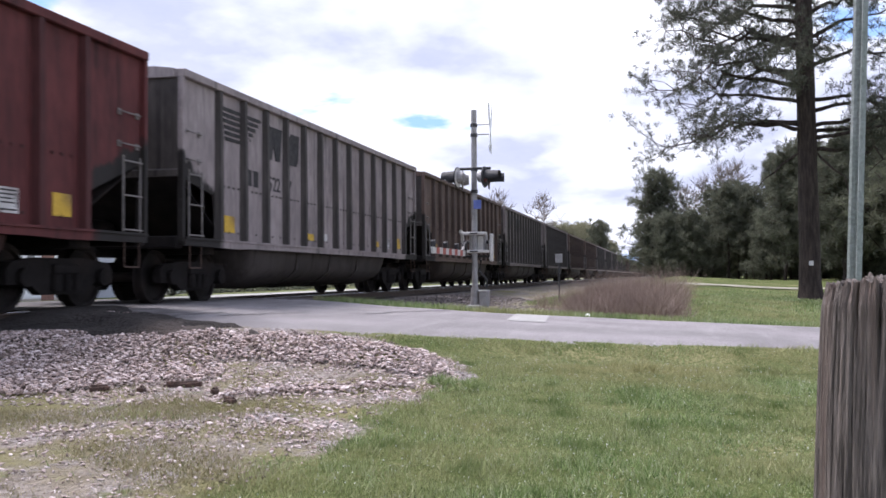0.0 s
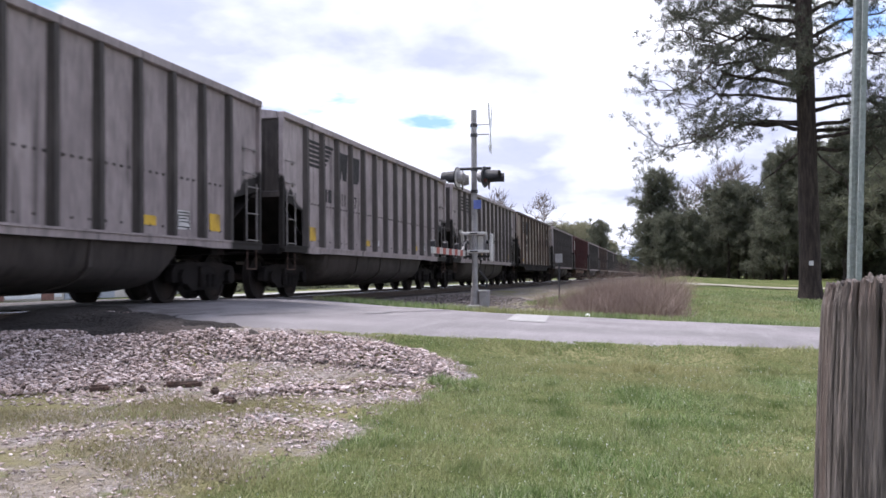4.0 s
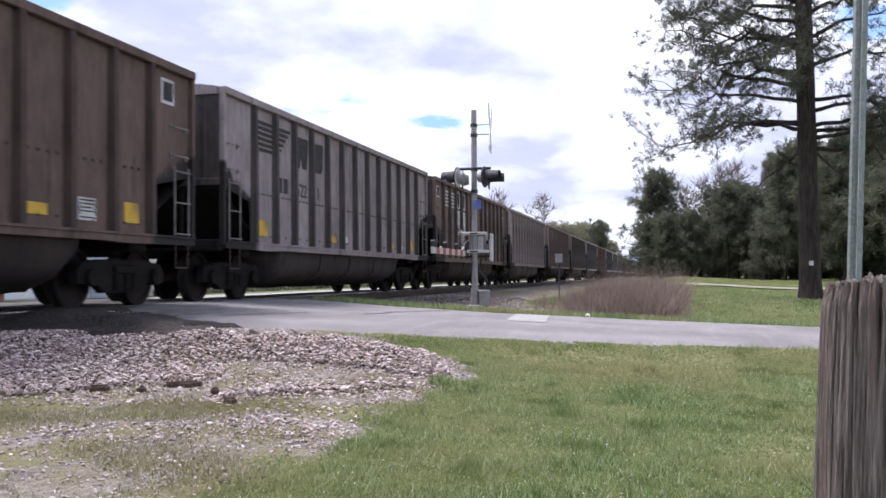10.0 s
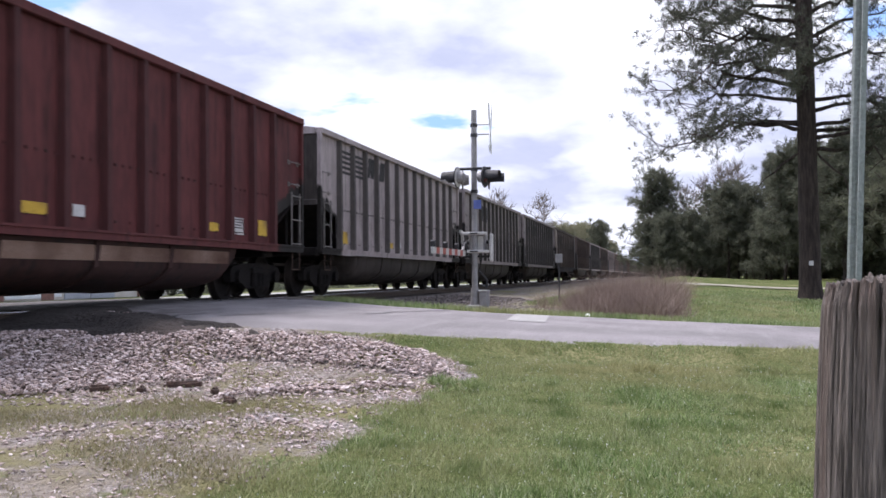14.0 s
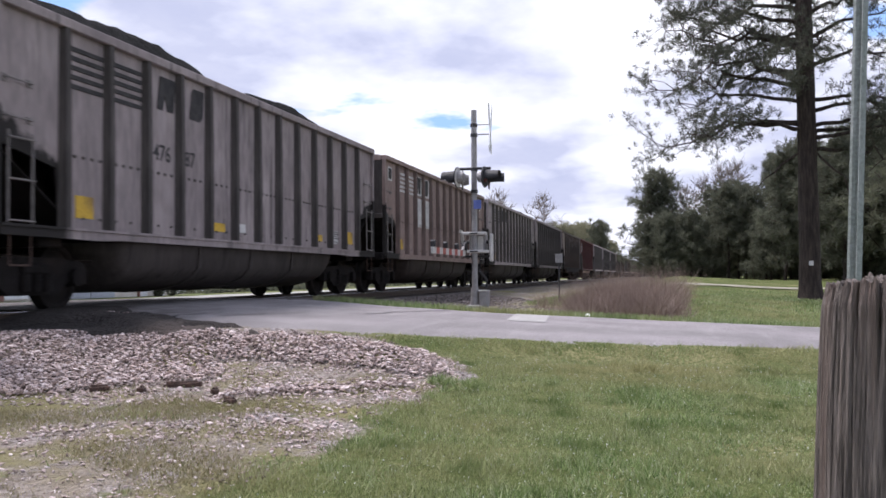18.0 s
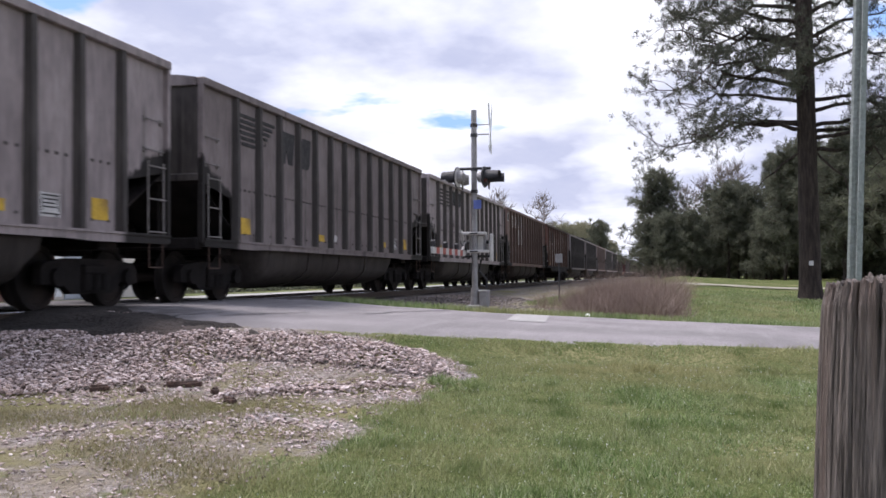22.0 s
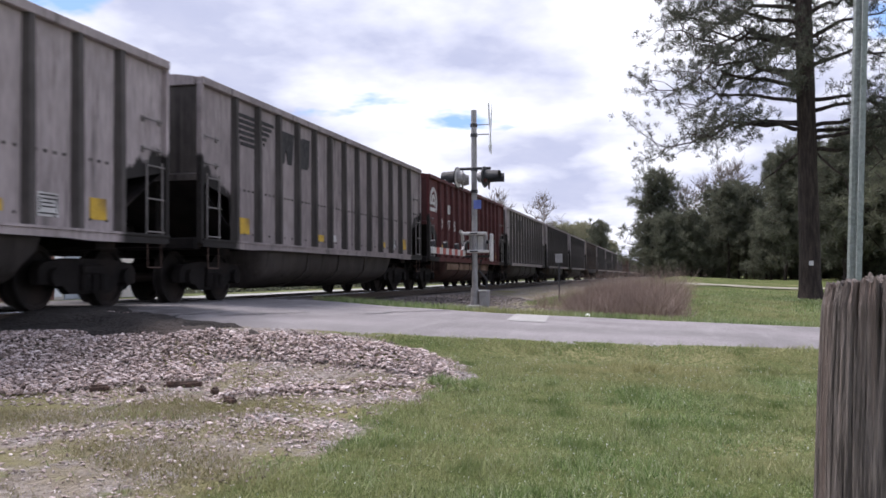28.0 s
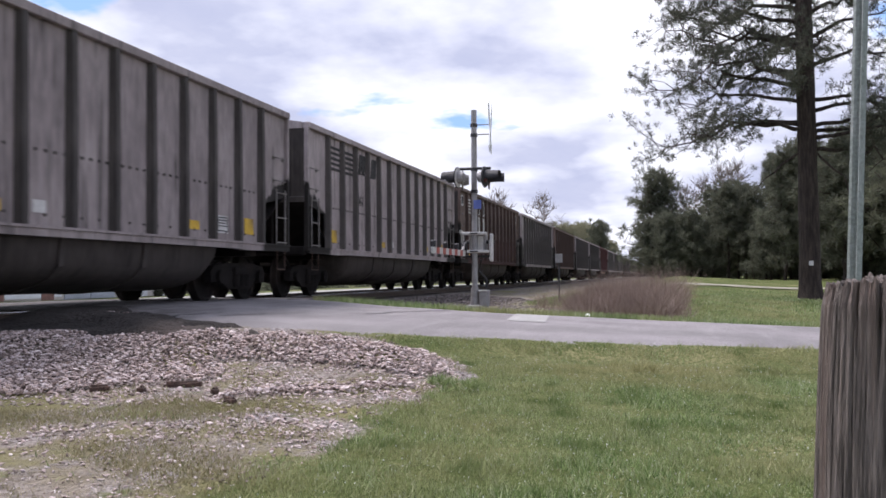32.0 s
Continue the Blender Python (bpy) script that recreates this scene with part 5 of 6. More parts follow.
def build_grass():
    rs = np.random.RandomState(8)

    def near():
        while True:
            r = 3.2 + 10.5 * rs.rand() ** 0.8
            a = radians(rs.uniform(-16, 36))
            x, y = r * math.cos(a), r * math.sin(a)
            if x > road_x(y)[0] - 0.05 * rs.rand():
                continue
            if y > 1.4:
                g = gravel(x, y)
                if g > 0.2 and rs.rand() < 0.5 + g * 1.5 or rs.rand() < 0.85 * stony_field(x, y) or y > 3.9 + 0.4 * rs.rand():
                    continue
            return x, y, ground_z(x, y) - 0.005

    def dirt():
        while True:
            x, y = rs.uniform(3.2, 10.8), rs.uniform(1.5, 5.6)
            if y > 0.95 * x or noise.noise((x * 1.1, y * 1.1, 12.0)) + rs.normal() * 0.15 < -0.05 or x > road_x(y)[0] or rs.rand() > stony_field(x, y) or rs.rand() < gravel(x, y) * 1.3:
                continue
            return x, y, ground_z(x, y) - 0.005
    V, F = blades(26000, dirt, (0.015, 0.05), (0.0018, 0.004), 1.4, rs)
    tri_cloud("dead_grass", V, F, M["straw"], "straw-coloured dead grass on the stony dirt", "grass")

    def flower():
        x, y, z = near()
        return x, y, z + 0.035
    V, F = blades(2600, flower, (0.005, 0.012), (0.003, 0.006), 1.0, rs)
    tri_cloud("clover_flowers", V, F, M["clover"], "tiny white flowers scattered in the grass", "flowers")
    V, F = blades(150000, near, (0.025, 0.085), (0.002, 0.0055), 1.1, rs)
    base = (V[0::3] + V[1::3]) / 2
    clump = np.array([0.62 + 0.7 * noise.noise((p[0] * 2.6, p[1] * 2.6, 1.0)) + 0.8 * noise.noise((p[0] * 9, p[1] * 9, 5.0)) for p in base]).clip(0.25, 1.5)
    V[2::3] = base + (V[2::3] - base) * clump[:, None]
    tri_cloud("lawn_grass", V, F, M["blade"], "short green spring grass with straw-coloured patches", "grass")

    def far():
        while True:
            r = 17 + 25 * rs.rand()
            a = radians(rs.uniform(-16, 8))
            x, y = r * math.cos(a), r * math.sin(a)
            if x < road_x(y)[1] + 0.1 or y > 0.4 and gravel(x, y) > 0.3:
                continue
            return x, y, ground_z(x, y) - 0.005
    V, F = blades(50000, far, (0.03, 0.09), (0.006, 0.014), 0.8, rs)
    tri_cloud("verge_grass", V, F, M["blade"], "green grass beyond the road", "grass")

    def edge():
        y = rs.uniform(-4.5, 7.2)
        x = road_x(y)[1] - 0.12 + 1.7 * rs.rand() ** 1.3
        return x, y, max(ground_z(x, y), road_z(y) - 0.08) - 0.005
    V, F = blades(16000, edge, (0.05, 0.17), (0.004, 0.009), 0.9, rs)
    tri_cloud("edge_grass", V, F, M["blade"], "longer green grass along the far edge of the road", "grass")

    def bed():
        while True:
            x = 20.8 + 11.5 * rs.rand()
            a = radians(rs.triangular(-1.3, 2.0, 6.0) if rs.rand() < 0.92 else rs.uniform(-1.4, 7.5))
            y = x * math.tan(a)
            if x < road_x(y)[1] + 2.6 + 0.8 * noise.noise((x, y * 2, 8.0)):
                continue
            return x, y, ground_z(x, y)
    V, F = blades(30000, bed, (0.30, 1.2), (0.002, 0.006), 1.15, rs)
    patchy = np.array([0.66 + 0.6 * noise.noise((p[0] * 0.55, p[1] * 1.6, 3.0)) + 0.5 * noise.noise((p[0] * 1.5, p[1] * 5.0, 9.0)) for p in V[0::3]]).clip(0.3, 1.25) * np.array([lerp(0.8, 1.05, smooth01(2.6, 1.2, p[1])) for p in V[0::3]])
    base = (V[0::3] + V[1::3]) / 2
    V[2::3] = base + (V[2::3] - base) * patchy[:, None]
    tri_cloud("dry_reeds", V, F, M["reed"], "tall dead brown reeds and weeds beside the road", "reeds")


# ---- trees ----
def limb(bm, a, b, r0, r1, rs, segs=4, bend=0.12, n=7):
    """A bent tapered limb; returns its points."""
    a, b = Vector(a), Vector(b)
    pts = [a]
    ln = (b - a).length
    for i in range(1, segs):
        p = a.lerp(b, i / segs) + Vector((rs.uniform(-1, 1), rs.uniform(-1, 1), rs.uniform(-1, 1))) * ln * bend * 0.5
        pts.append(p)
    pts.append(b)
    rings = []
    for i, p in enumerate(pts):
        d = (pts[min(i + 1, segs)] - pts[max(i - 1, 0)]).normalized()
        q = d.to_track_quat("Z", "Y").to_matrix()
        r = lerp(r0, r1, i / segs)
        rings.append([p + q @ Vector((r * math.cos(2 * math.pi * k / n), r * math.sin(2 * math.pi * k / n), 0)) for k in range(n)])
    loft(bm, rings, True, True)
    return pts


def tuft(V, rs, c, r, n, w, up=0.3):
    """Needles or leaves that stand out from a centre."""
    d = rs.normal(size=(n, 3))
    d[:, 2] += up
    d /= np.linalg.norm(d, axis=1)[:, None]
    p0 = np.array(c) + d * r * rs.uniform(0.0, 0.55, (n, 1))
    p1 = p0 + d * r * rs.uniform(0.4, 0.75, (n, 1)) + rs.normal(size=(n, 3)) * r * 0.12
    s = np.cross(d, rs.normal(size=(n, 3)))
    s /= np.linalg.norm(s, axis=1)[:, None]
    s *= w * rs.uniform(0.6, 1.3, (n, 1))
    V.append(np.stack([p0 - s, p0 + s, p1], 1).reshape(-1, 3))


def crown_part(name, V, mat, parent, label=""):
    v = np.concatenate(V)
    me = bpy.data.meshes.new(name)
    me.from_pydata(v.tolist(), [], np.arange(len(v)).reshape(-1, 3).tolist())
    me.materials.append(mat)
    return part(name, me, None, parent, label)


def build_pine():
    rs = random.Random(4)
    rn = np.random.RandomState(4)
    x, y = 33.6, -4.6
    t = thing("pine_tree", "tall pine with a bare dark trunk and open ragged crown", "tree", m=pose(x, y, ground_z(x, y) - 0.05))
    bm = bmesh.new()
    rings = []
    for i in range(33):
        h = 15.5 * (i / 32) ** 1.5
        r = lerp(0.34, 0.22, h / 15.5) + 0.16 * math.exp(-h / 0.35)
        rings.append([(0.1 * h / 15.5 + (r + 0.03 * noise.noise((math.cos(b) * 2, math.sin(b) * 2, h * 0.8))) * math.cos(b), 0.12 * h / 15.5 + (r + 0.03 * noise.noise((math.cos(b) * 2, math.sin(b) * 2, h * 0.8 + 4))) * math.sin(b), h - 0.1) for b in np.linspace(0, 2 * math.pi, 19)[:-1]])
    loft(bm, rings, True, True)
    part("trunk", bm, M["bark"], t, smooth=True)
    V = []
    # height, bearing, length and rise of each limb: those of the open lower crown, then the upper whorls
    rows = [(5.75, 84, 5.7, -0.06), (5.9, 58, 5.0, -0.02), (5.65, 112, 4.8, -0.05), (6.5, 74, 4.9, 0.10), (7.1, 88, 5.5, 0.02), (7.3, 108, 5.0, 0.05), (7.6, 52, 4.8, 0.02),
            (8.2, 112, 4.6, 0.10), (8.4, 84, 5.2, 0.20), (8.6, 60, 4.6, 0.12), (9.1, 82, 4.4, 0.16), (9.6, 70, 5.0, 0.08), (9.8, 104, 4.6, 0.12), (10.3, 86, 5.0, 0.05),
            (7.7, -95, 4.0, 0.14), (8.6, -88, 3.6, 0.34), (6.6, -98, 3.4, -0.10), (5.7, -95, 4.6, 0.0), (5.5, -70, 4.4, -0.04), (5.3, -112, 4.2, -0.06), (4.9, -92, 3.8, -0.10), (6.2, -80, 4.2, 0.05),
            (6.9, 150, 3.0, 0.1), (7.9, 185, 2.6, 0.1), (8.8, 20, 3.0, 0.1), (9.4, 230, 2.8, 0.1)]
    rows = [(h, radians(a), ln * 0.86, rise) for h, a, ln, rise in rows]
    for i in range(15):
        rows.append((10.2 + 5.0 * i / 14, i * 2.4, rs.uniform(2.8, 4.4) * (1 - 0.3 * i / 14), rs.uniform(0.05, 0.5)))
    for h, a, ln, rise in rows:
        bl = bmesh.new()
        base = Vector((0.1 * h / 15.5, 0.12 * h / 15.5, h))
        out = Vector((math.cos(a), math.sin(a), 0))
        # a limb rises from the trunk, then levels out or hangs
        elbow = base + out * ln * 0.38 + Vector((0, 0, (rise + 0.16) * ln * 0.38))
        tip = base + out * ln + Vector((0, 0, rise * ln))
        p = limb(bl, base, elbow, 0.085, 0.055, rs, 3, 0.10, 6)[1:]
        p += limb(bl, elbow, tip, 0.055, 0.014, rs, 5, 0.22, 6)[1:]
        for k in range(2, 8):
            spread = 0.55 + 0.09 * k
            for b in range(3):
                q = p[k] + Vector((rs.uniform(-0.8, 0.8), rs.uniform(-0.8, 0.8), rs.uniform(-0.75, 0.85))) * spread + out * 0.2
                limb(bl, p[k], q, 0.018, 0.005, rs, 2, 0.25, 4)
                for e in range(8):
                    c = p[k].lerp(q, rs.uniform(0.8, 1.1)) + Vector((rs.gauss(0, 0.17), rs.gauss(0, 0.17), rs.gauss(0, 0.14)))
                    tuft(V, rn, c, rs.uniform(0.13, 0.22), 30, 0.0105, 0.5)
        part("limb", bl, M["bark"], t, smooth=True)
    for e, r0 in (((-0.2, 1.75, 3.55), 0.06), ((-0.3, -1.6, 3.0), 0.05)):
        bl = bmesh.new()
        limb(bl, (0, 0.1, 5.3), e, r0, 0.012, rs, 5, 0.12, 5)
        part("dead_limb", bl, M["bark"], t, "bare drooping limb")
    crown_part("crown", V, M["needle"], t, "dark green needle clusters with gaps")
    bm = bmesh.new()
    box(bm, -0.012, 0.012, -0.07, 0.07, -0.075, 0.075)
    part("tree_tag", bm, M["dull_white"], t, "small pale plate nailed on the trunk", m=pose(-0.36, 0.02, 1.25))


def wood_tree(name, label, h, rad, base, seed, mat, dens=1.0, leafy=True):
    """A tree of the woods: trunk with limbs, and an uneven crown."""
    rs = random.Random(seed)
    rn = np.random.RandomState(seed)
    t = thing(name, label, "tree", "trees of the wood")
    bm = bmesh.new()
    limb(bm, (0, 0, -0.2), (rs.uniform(-0.3, 0.3), rs.uniform(-0.3, 0.3), h * 0.95), 0.014 * h + 0.03, 0.03, rs, 6, 0.03, 8)
    V = []
    n = int(22 * dens)
    for i in range(n):
        z = lerp(base, 0.98, (i + rs.random()) / n) * h
        f = (z / h - base) / (1 - base)
        r = rad * (1.0 - 0.75 * max(0, f) ** 1.6) * rs.uniform(0.5, 1.15)
        a = i * 2.4 + rs.uniform(-0.4, 0.4)
        tip = Vector((r * math.cos(a), r * math.sin(a), z + 0.25 * r))
        p = limb(bm, (0, 0, z - 0.1 * r), tip, 0.05, 0.015, rs, 3, 0.2, 5)
        for k in range(1, 4):
            for b in range(4 if leafy else 7):
                q = p[k] + Vector((rs.uniform(-1, 1), rs.uniform(-1, 1), rs.uniform(-0.6, 0.8))) * (0.16 * rad + 0.25)
                if leafy:
                    tuft(V, rn, q, 0.10 * rad + 0.24, 54, 0.028, 0.2)
                else:
                    limb(bm, p[k], q + Vector((0, 0, 0.5)), 0.025, 0.01, rs, 2, 0.2, 3)
    part("trunk", bm, M["bark"] if leafy else M["bare"], t)
    if V:
        crown_part("crown", V, mat, t)
    return t


def build_woods():
    rs = random.Random(11)
    kinds = [wood_tree("pine_tree", "dense dark green pine at the edge of the wood", 7.5, 2.6, 0.10, 21, M["wood_needle"], 1.5),
             wood_tree("pine_tree", "tall dark pine of the wood with high crown", 10, 2.4, 0.32, 22, M["wood_needle"], 1.4),
             wood_tree("broadleaf_tree", "budding green tree of the wood", 8, 2.8, 0.12, 23, M["leaf"], 1.5),
             wood_tree("bare_tree", "leafless grey-brown tree of the wood", 9, 2.6, 0.2, 24, M["bare"], 1.3, False),
             wood_tree("broadleaf_tree", "pale spring-green tree along the line", 8, 2.8, 0.12, 25, M["spring"], 1.2)]
    spots = []
    for i in range(58):
        f = (i + 0.5 * rs.random()) / 58
        a = radians(-19 + 20.0 * f)
        r = rs.uniform(52, 70) + 14 * f
        k = rs.choice([0, 1, 1, 2, 0, 3]) if f < 0.82 else rs.choice([0, 0, 2, 3])
        if k == 3:
            r += 12
        dip = 1 - 0.30 * smooth01(0.56, 0.68, f)
        spots.append((r * math.cos(a), r * math.sin(a), k, (1.12 - 0.34 * f) * dip * rs.uniform(0.82, 1.12)))
    for x, y, k, s in spots:
        c = copy_thing(kinds[k], pose(x, y, ground_z(x, y) - 0.1, 0, 0, rs.uniform(0, 360)))
        c.scale = (s, s, s * rs.uniform(0.9, 1.1))
    # trees along the far side of the line
    for x, y, k, s in ((84, 1.4, 3, 0.8), (88, -1.6, 3, 0.86), (86, -3.0, 3, 0.92), (82, -4.6, 3, 1.0), (92, -6.2, 3, 1.15), (150, 18.6, 3, 1.5), (120, 20.4, 3, 1.28), (135, 22.5, 3, 1.2), (118, 24, 3, 1.0), (240, 26, 4, 1.72), (252, 24.6, 4, 1.8), (262, 23.2, 4, 1.86), (272, 22.0, 4, 1.9), (285, 21, 4, 1.9), (245, 16.1, 0, 1.9), (300, 19, 4, 1.6), (320, 17, 4, 1.5), (225, 27, 4, 1.5), (200, 27.5, 4, 1.2)):
        c = copy_thing(kinds[k], pose(x, y, ground_z(x, y) - 0.1 if y < 9 else -0.9, 0, 0, rs.uniform(0, 360)))
        c.scale = (s, s, s)
    for t, p in zip(kinds, ((70, 0.45), (84, -9), (88, -14), (92, -19), (230, 28.5))):
        t.location = (p[0], p[1], ground_z(*p) - 0.1 if p[1] < 9 else -0.9)
    rn = np.random.RandomState(6)
    V = []
    for i in range(1500):
        f = rn.rand()
        a = radians(-19 + 19.0 * f)
        r = rn.uniform(70, 98)
        tuft(V, rn, (r * math.cos(a), r * math.sin(a), 0.2 + rn.uniform(0, 5.6 - 3.0 * f)), 1.1, 60, 0.055)
    ob = crown_part("undergrowth", V, M["leaf"], None)
    tagged(ob, "dark shrubs and saplings between the trunks of the wood", "undergrowth", kind="stuff")


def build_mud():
    """The dark trodden dirt between the heap and the crossing; its strip along the rail carries the train's shade too.
    """
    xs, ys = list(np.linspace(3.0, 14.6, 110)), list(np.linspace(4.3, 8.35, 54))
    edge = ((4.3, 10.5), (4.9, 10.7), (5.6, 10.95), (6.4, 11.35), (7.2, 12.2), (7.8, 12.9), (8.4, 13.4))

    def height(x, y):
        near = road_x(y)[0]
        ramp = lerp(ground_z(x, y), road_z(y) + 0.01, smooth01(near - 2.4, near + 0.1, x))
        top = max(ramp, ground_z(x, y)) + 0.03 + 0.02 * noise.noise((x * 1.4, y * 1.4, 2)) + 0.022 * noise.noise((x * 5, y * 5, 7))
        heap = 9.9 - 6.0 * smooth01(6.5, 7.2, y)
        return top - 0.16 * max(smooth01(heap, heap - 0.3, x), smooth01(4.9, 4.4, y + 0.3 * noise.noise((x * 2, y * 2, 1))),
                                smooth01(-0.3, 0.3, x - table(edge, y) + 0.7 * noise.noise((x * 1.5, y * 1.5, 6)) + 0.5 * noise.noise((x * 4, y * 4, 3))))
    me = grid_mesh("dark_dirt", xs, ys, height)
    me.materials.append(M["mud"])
    tagged(new("dark_dirt", me), "dark damp dirt beside the crossing, with the train's shade painted in", "dirt", kind="structure")


# ---- clouds ----
def build_clouds():
    """A far shell of broken cloud that drifts slowly."""
    m, n, l = tree_of("cloud_layer")
    n.remove(n["Principled BSDF"])
    at = n.new("ShaderNodeSeparateXYZ")
    l.new(n.new("ShaderNodeTexCoord").outputs["Object"], at.inputs[0])
    up = math_node(n, l, "ADD", at.outputs[2], 330.0)
    flat = n.new("ShaderNodeCombineXYZ")
    l.new(math_node(n, l, "DIVIDE", at.outputs[0], up), flat.inputs[0])
    l.new(math_node(n, l, "DIVIDE", at.outputs[1], up), flat.inputs[1])
    flat.inputs[2].default_value = 3.7
    co = flat.outputs[0]
    shade = noise_fac(n, l, co, 2.1, 6, (1, 1, 1), 0.40, 0.60, 0.5)
    fine = noise_fac(n, l, co, 6.0, 6, (1, 1, 1), 0.3, 0.7, 0.6)
    col = mix(n, l, shade, (1.0, 1.03, 1.06), (0.545, 0.585, 0.715))
    col = mix(n, l, 0.22, col, mix(n, l, fine, (0.3, 0.3, 0.3), (0.7, 0.7, 0.7)), "OVERLAY")
    gap = noise_fac(n, l, co, 2.6, 5, (1, 0.8, 1), 0.63, 0.69, 0.5)
    col = mix(n, l, gap, col, (0.36, 0.58, 0.98))
    em = n.new("ShaderNodeEmission")
    em.inputs["Strength"].default_value = 0.86
    l.new(col, em.inputs["Color"])
    l.new(em.outputs[0], n["Material Output"].inputs["Surface"])
    bm = bmesh.new()
    R = 1500
    rings = []
    for e in np.linspace(-2, 40, 15):
        rings.append([(R * math.cos(radians(e)) * math.cos(radians(a)), R * math.cos(radians(e)) * math.sin(radians(a)), R * math.sin(radians(e))) for a in np.linspace(-22, 75, 28)])
    loft(bm, rings, False)
    return tagged(part("cloud_backdrop", bm, m, smooth=True), "bright broken white and grey cloud with small blue gaps", "sky", kind="structure")


# ---- beyond the track ----
def build_far_side():
    bm = bmesh.new()
    loft(bm, [[(x, y, ground_z(x, y) + 0.03) for x in np.arange(-40, 420, 4.0)] for y in np.arange(12.2, 30.1, 1.0)], False)
    tagged(part("street", bm, M["street"], smooth=True), "pale worn asphalt street along the far side of the track", "street", kind="structure")
    y = 33.0
    z = -0.85
    t = thing("store_building", "low white and cream commercial building with grey roller doors", "building", m=pose(0, y, z))
    bm = bmesh.new()
    box(bm, 30, 60.2, 0, 14, -0.5, 3.4, 0.03)
    part("wall", bm, M["cream_wall"], t)
    bm = bmesh.new()
    box(bm, 29.7, 60.5, -0.3, 14.3, 3.4, 3.65, 0.03)
    part("roof", bm, M["galv"], t)

    def face(name, x0, x1, z0, z1, mat, label="", d=0.06):
        bm = bmesh.new()
        box(bm, x0, x1, -d, 0.0, z0, z1, 0.01)
        return part(name, bm, mat, t, label)

    def at(px):
        """Along the front, by the bearing in degrees from the track's line."""
        return y / math.tan(radians(px))
    face("brick_pier", at(38.6), at(37.25), -0.2, 3.3, M["brick"], "brown brick pier")
    face("painted_panel", at(37.2), at(35.4), 0.15, 3.0, M["white"])
    face("brick_pier", at(35.35), at(34.75), -0.2, 3.3, M["brick"], "brown brick pier")
    face("painted_panel", at(34.7), at(34.35), 0.2, 3.0, M["white"])
    face("notice", at(34.62), at(34.42), 1.1, 1.7, M["ink"], d=0.08)
    for a, b in ((34.2, 32.9), (32.85, 31.6)):
        door = face("roller_door", at(a), at(b), 0.0, 2.8, M["door_grey"])
        for k in range(9):
            bm = bmesh.new()
            box(bm, at(a) + 0.05, at(b) - 0.05, -0.085, -0.06, 0.1 + k * 0.3, 0.36 + k * 0.3, 0.01)
            part("slat", bm, M["door_grey"], door)
    bm = bmesh.new()
    rod(bm, (at(30.35), -0.1, 0), (at(30.35), -0.1, 3.3), 0.09, n=8)
    part("downpipe", bm, M["brick"], t)
    face("painted_panel", at(30.25), at(29.85), 0.0, 3.2, M["white"])
    face("painted_panel", at(29.45), at(28.95), 0.0, 3.2, M["white"])
    bm = bmesh.new()
    c = (at(37.2) + at(35.4)) / 2 + 0.6
    prism(bm, [(c - 0.5, 2.2), (c, 1.7), (c + 0.5, 2.2), (c, 2.7)], 1, -0.075, -0.062)
    box(bm, c - 0.2, c + 0.2, -0.075, -0.062, 0.9, 1.35)
    part("emblem", bm, M["galv"], t)
    # clipped shrubs by the wall
    rn = np.random.RandomState(5)
    for px, r in ((29.95, 0.35), (29.25, 0.6)):
        sh = thing("shrub", "small dark round shrub against the building", "shrub", "shrubs by the building", m=pose(at(px), y - 1.0, z))
        V = []
        for k in range(40):
            v = rn.normal(size=3)
            v /= np.linalg.norm(v)
            tuft(V, rn, (v[0] * r * 0.7, v[1] * r * 0.7, r * 0.9 + v[2] * r * 0.7), 0.2, 40, 0.02)
        crown_part("crown", V, M["needle"], sh)
        bm = bmesh.new()
        rod(bm, (0, 0, -0.1), (0, 0, r), 0.05, n=6)
        part("trunk", bm, M["bark"], sh)
    parked_car(101.0, 53.0)
    V = []
    for k in range(700):
        x = rn.uniform(66, 330)
        tuft(V, rn, (x, 31.5 + rn.uniform(0, 6) + 0.02 * x, -0.8 + rn.uniform(0, 2.4) * rn.rand()), 1.0, 40, 0.08)
    tagged(crown_part("scrub", V, M["leaf"], None), "low grey-green scrub along the far side of the street", "scrub", kind="stuff")
    # hedge and small trees behind the car
    V = []
    for k in range(420):
        a = radians(rn.uniform(20.0, 28.6))
        r = rn.uniform(132, 150)
        tuft(V, rn, (r * math.cos(a), r * math.sin(a), -1.6 + rn.uniform(0, 4.5)), 1.3, 50, 0.1)
    tagged(crown_part("hedge", V, M["needle"], None), "tall dark hedge behind the parked car", "hedge", kind="stuff")
    for px, h in ((26.4, 1.6), (25.7, 2.2)):
        r = 100.0
        x, yy = r * math.cos(radians(px)), r * math.sin(radians(px))
        p = thing("fence_post", "grey wooden post beside the parked car", "post", "posts by the car", m=pose(x, yy, -1.75))
        bm = bmesh.new()
        box(bm, -0.12, 0.12, -0.12, 0.12, 0, h, 0.02)
        part("shaft", bm, M["post"], p)
        bm = bmesh.new()
        box(bm, -0.5, 0.5, -0.1, 0.1, h, h + 0.35, 0.03)
        part("top_board", bm, M["post"], p)


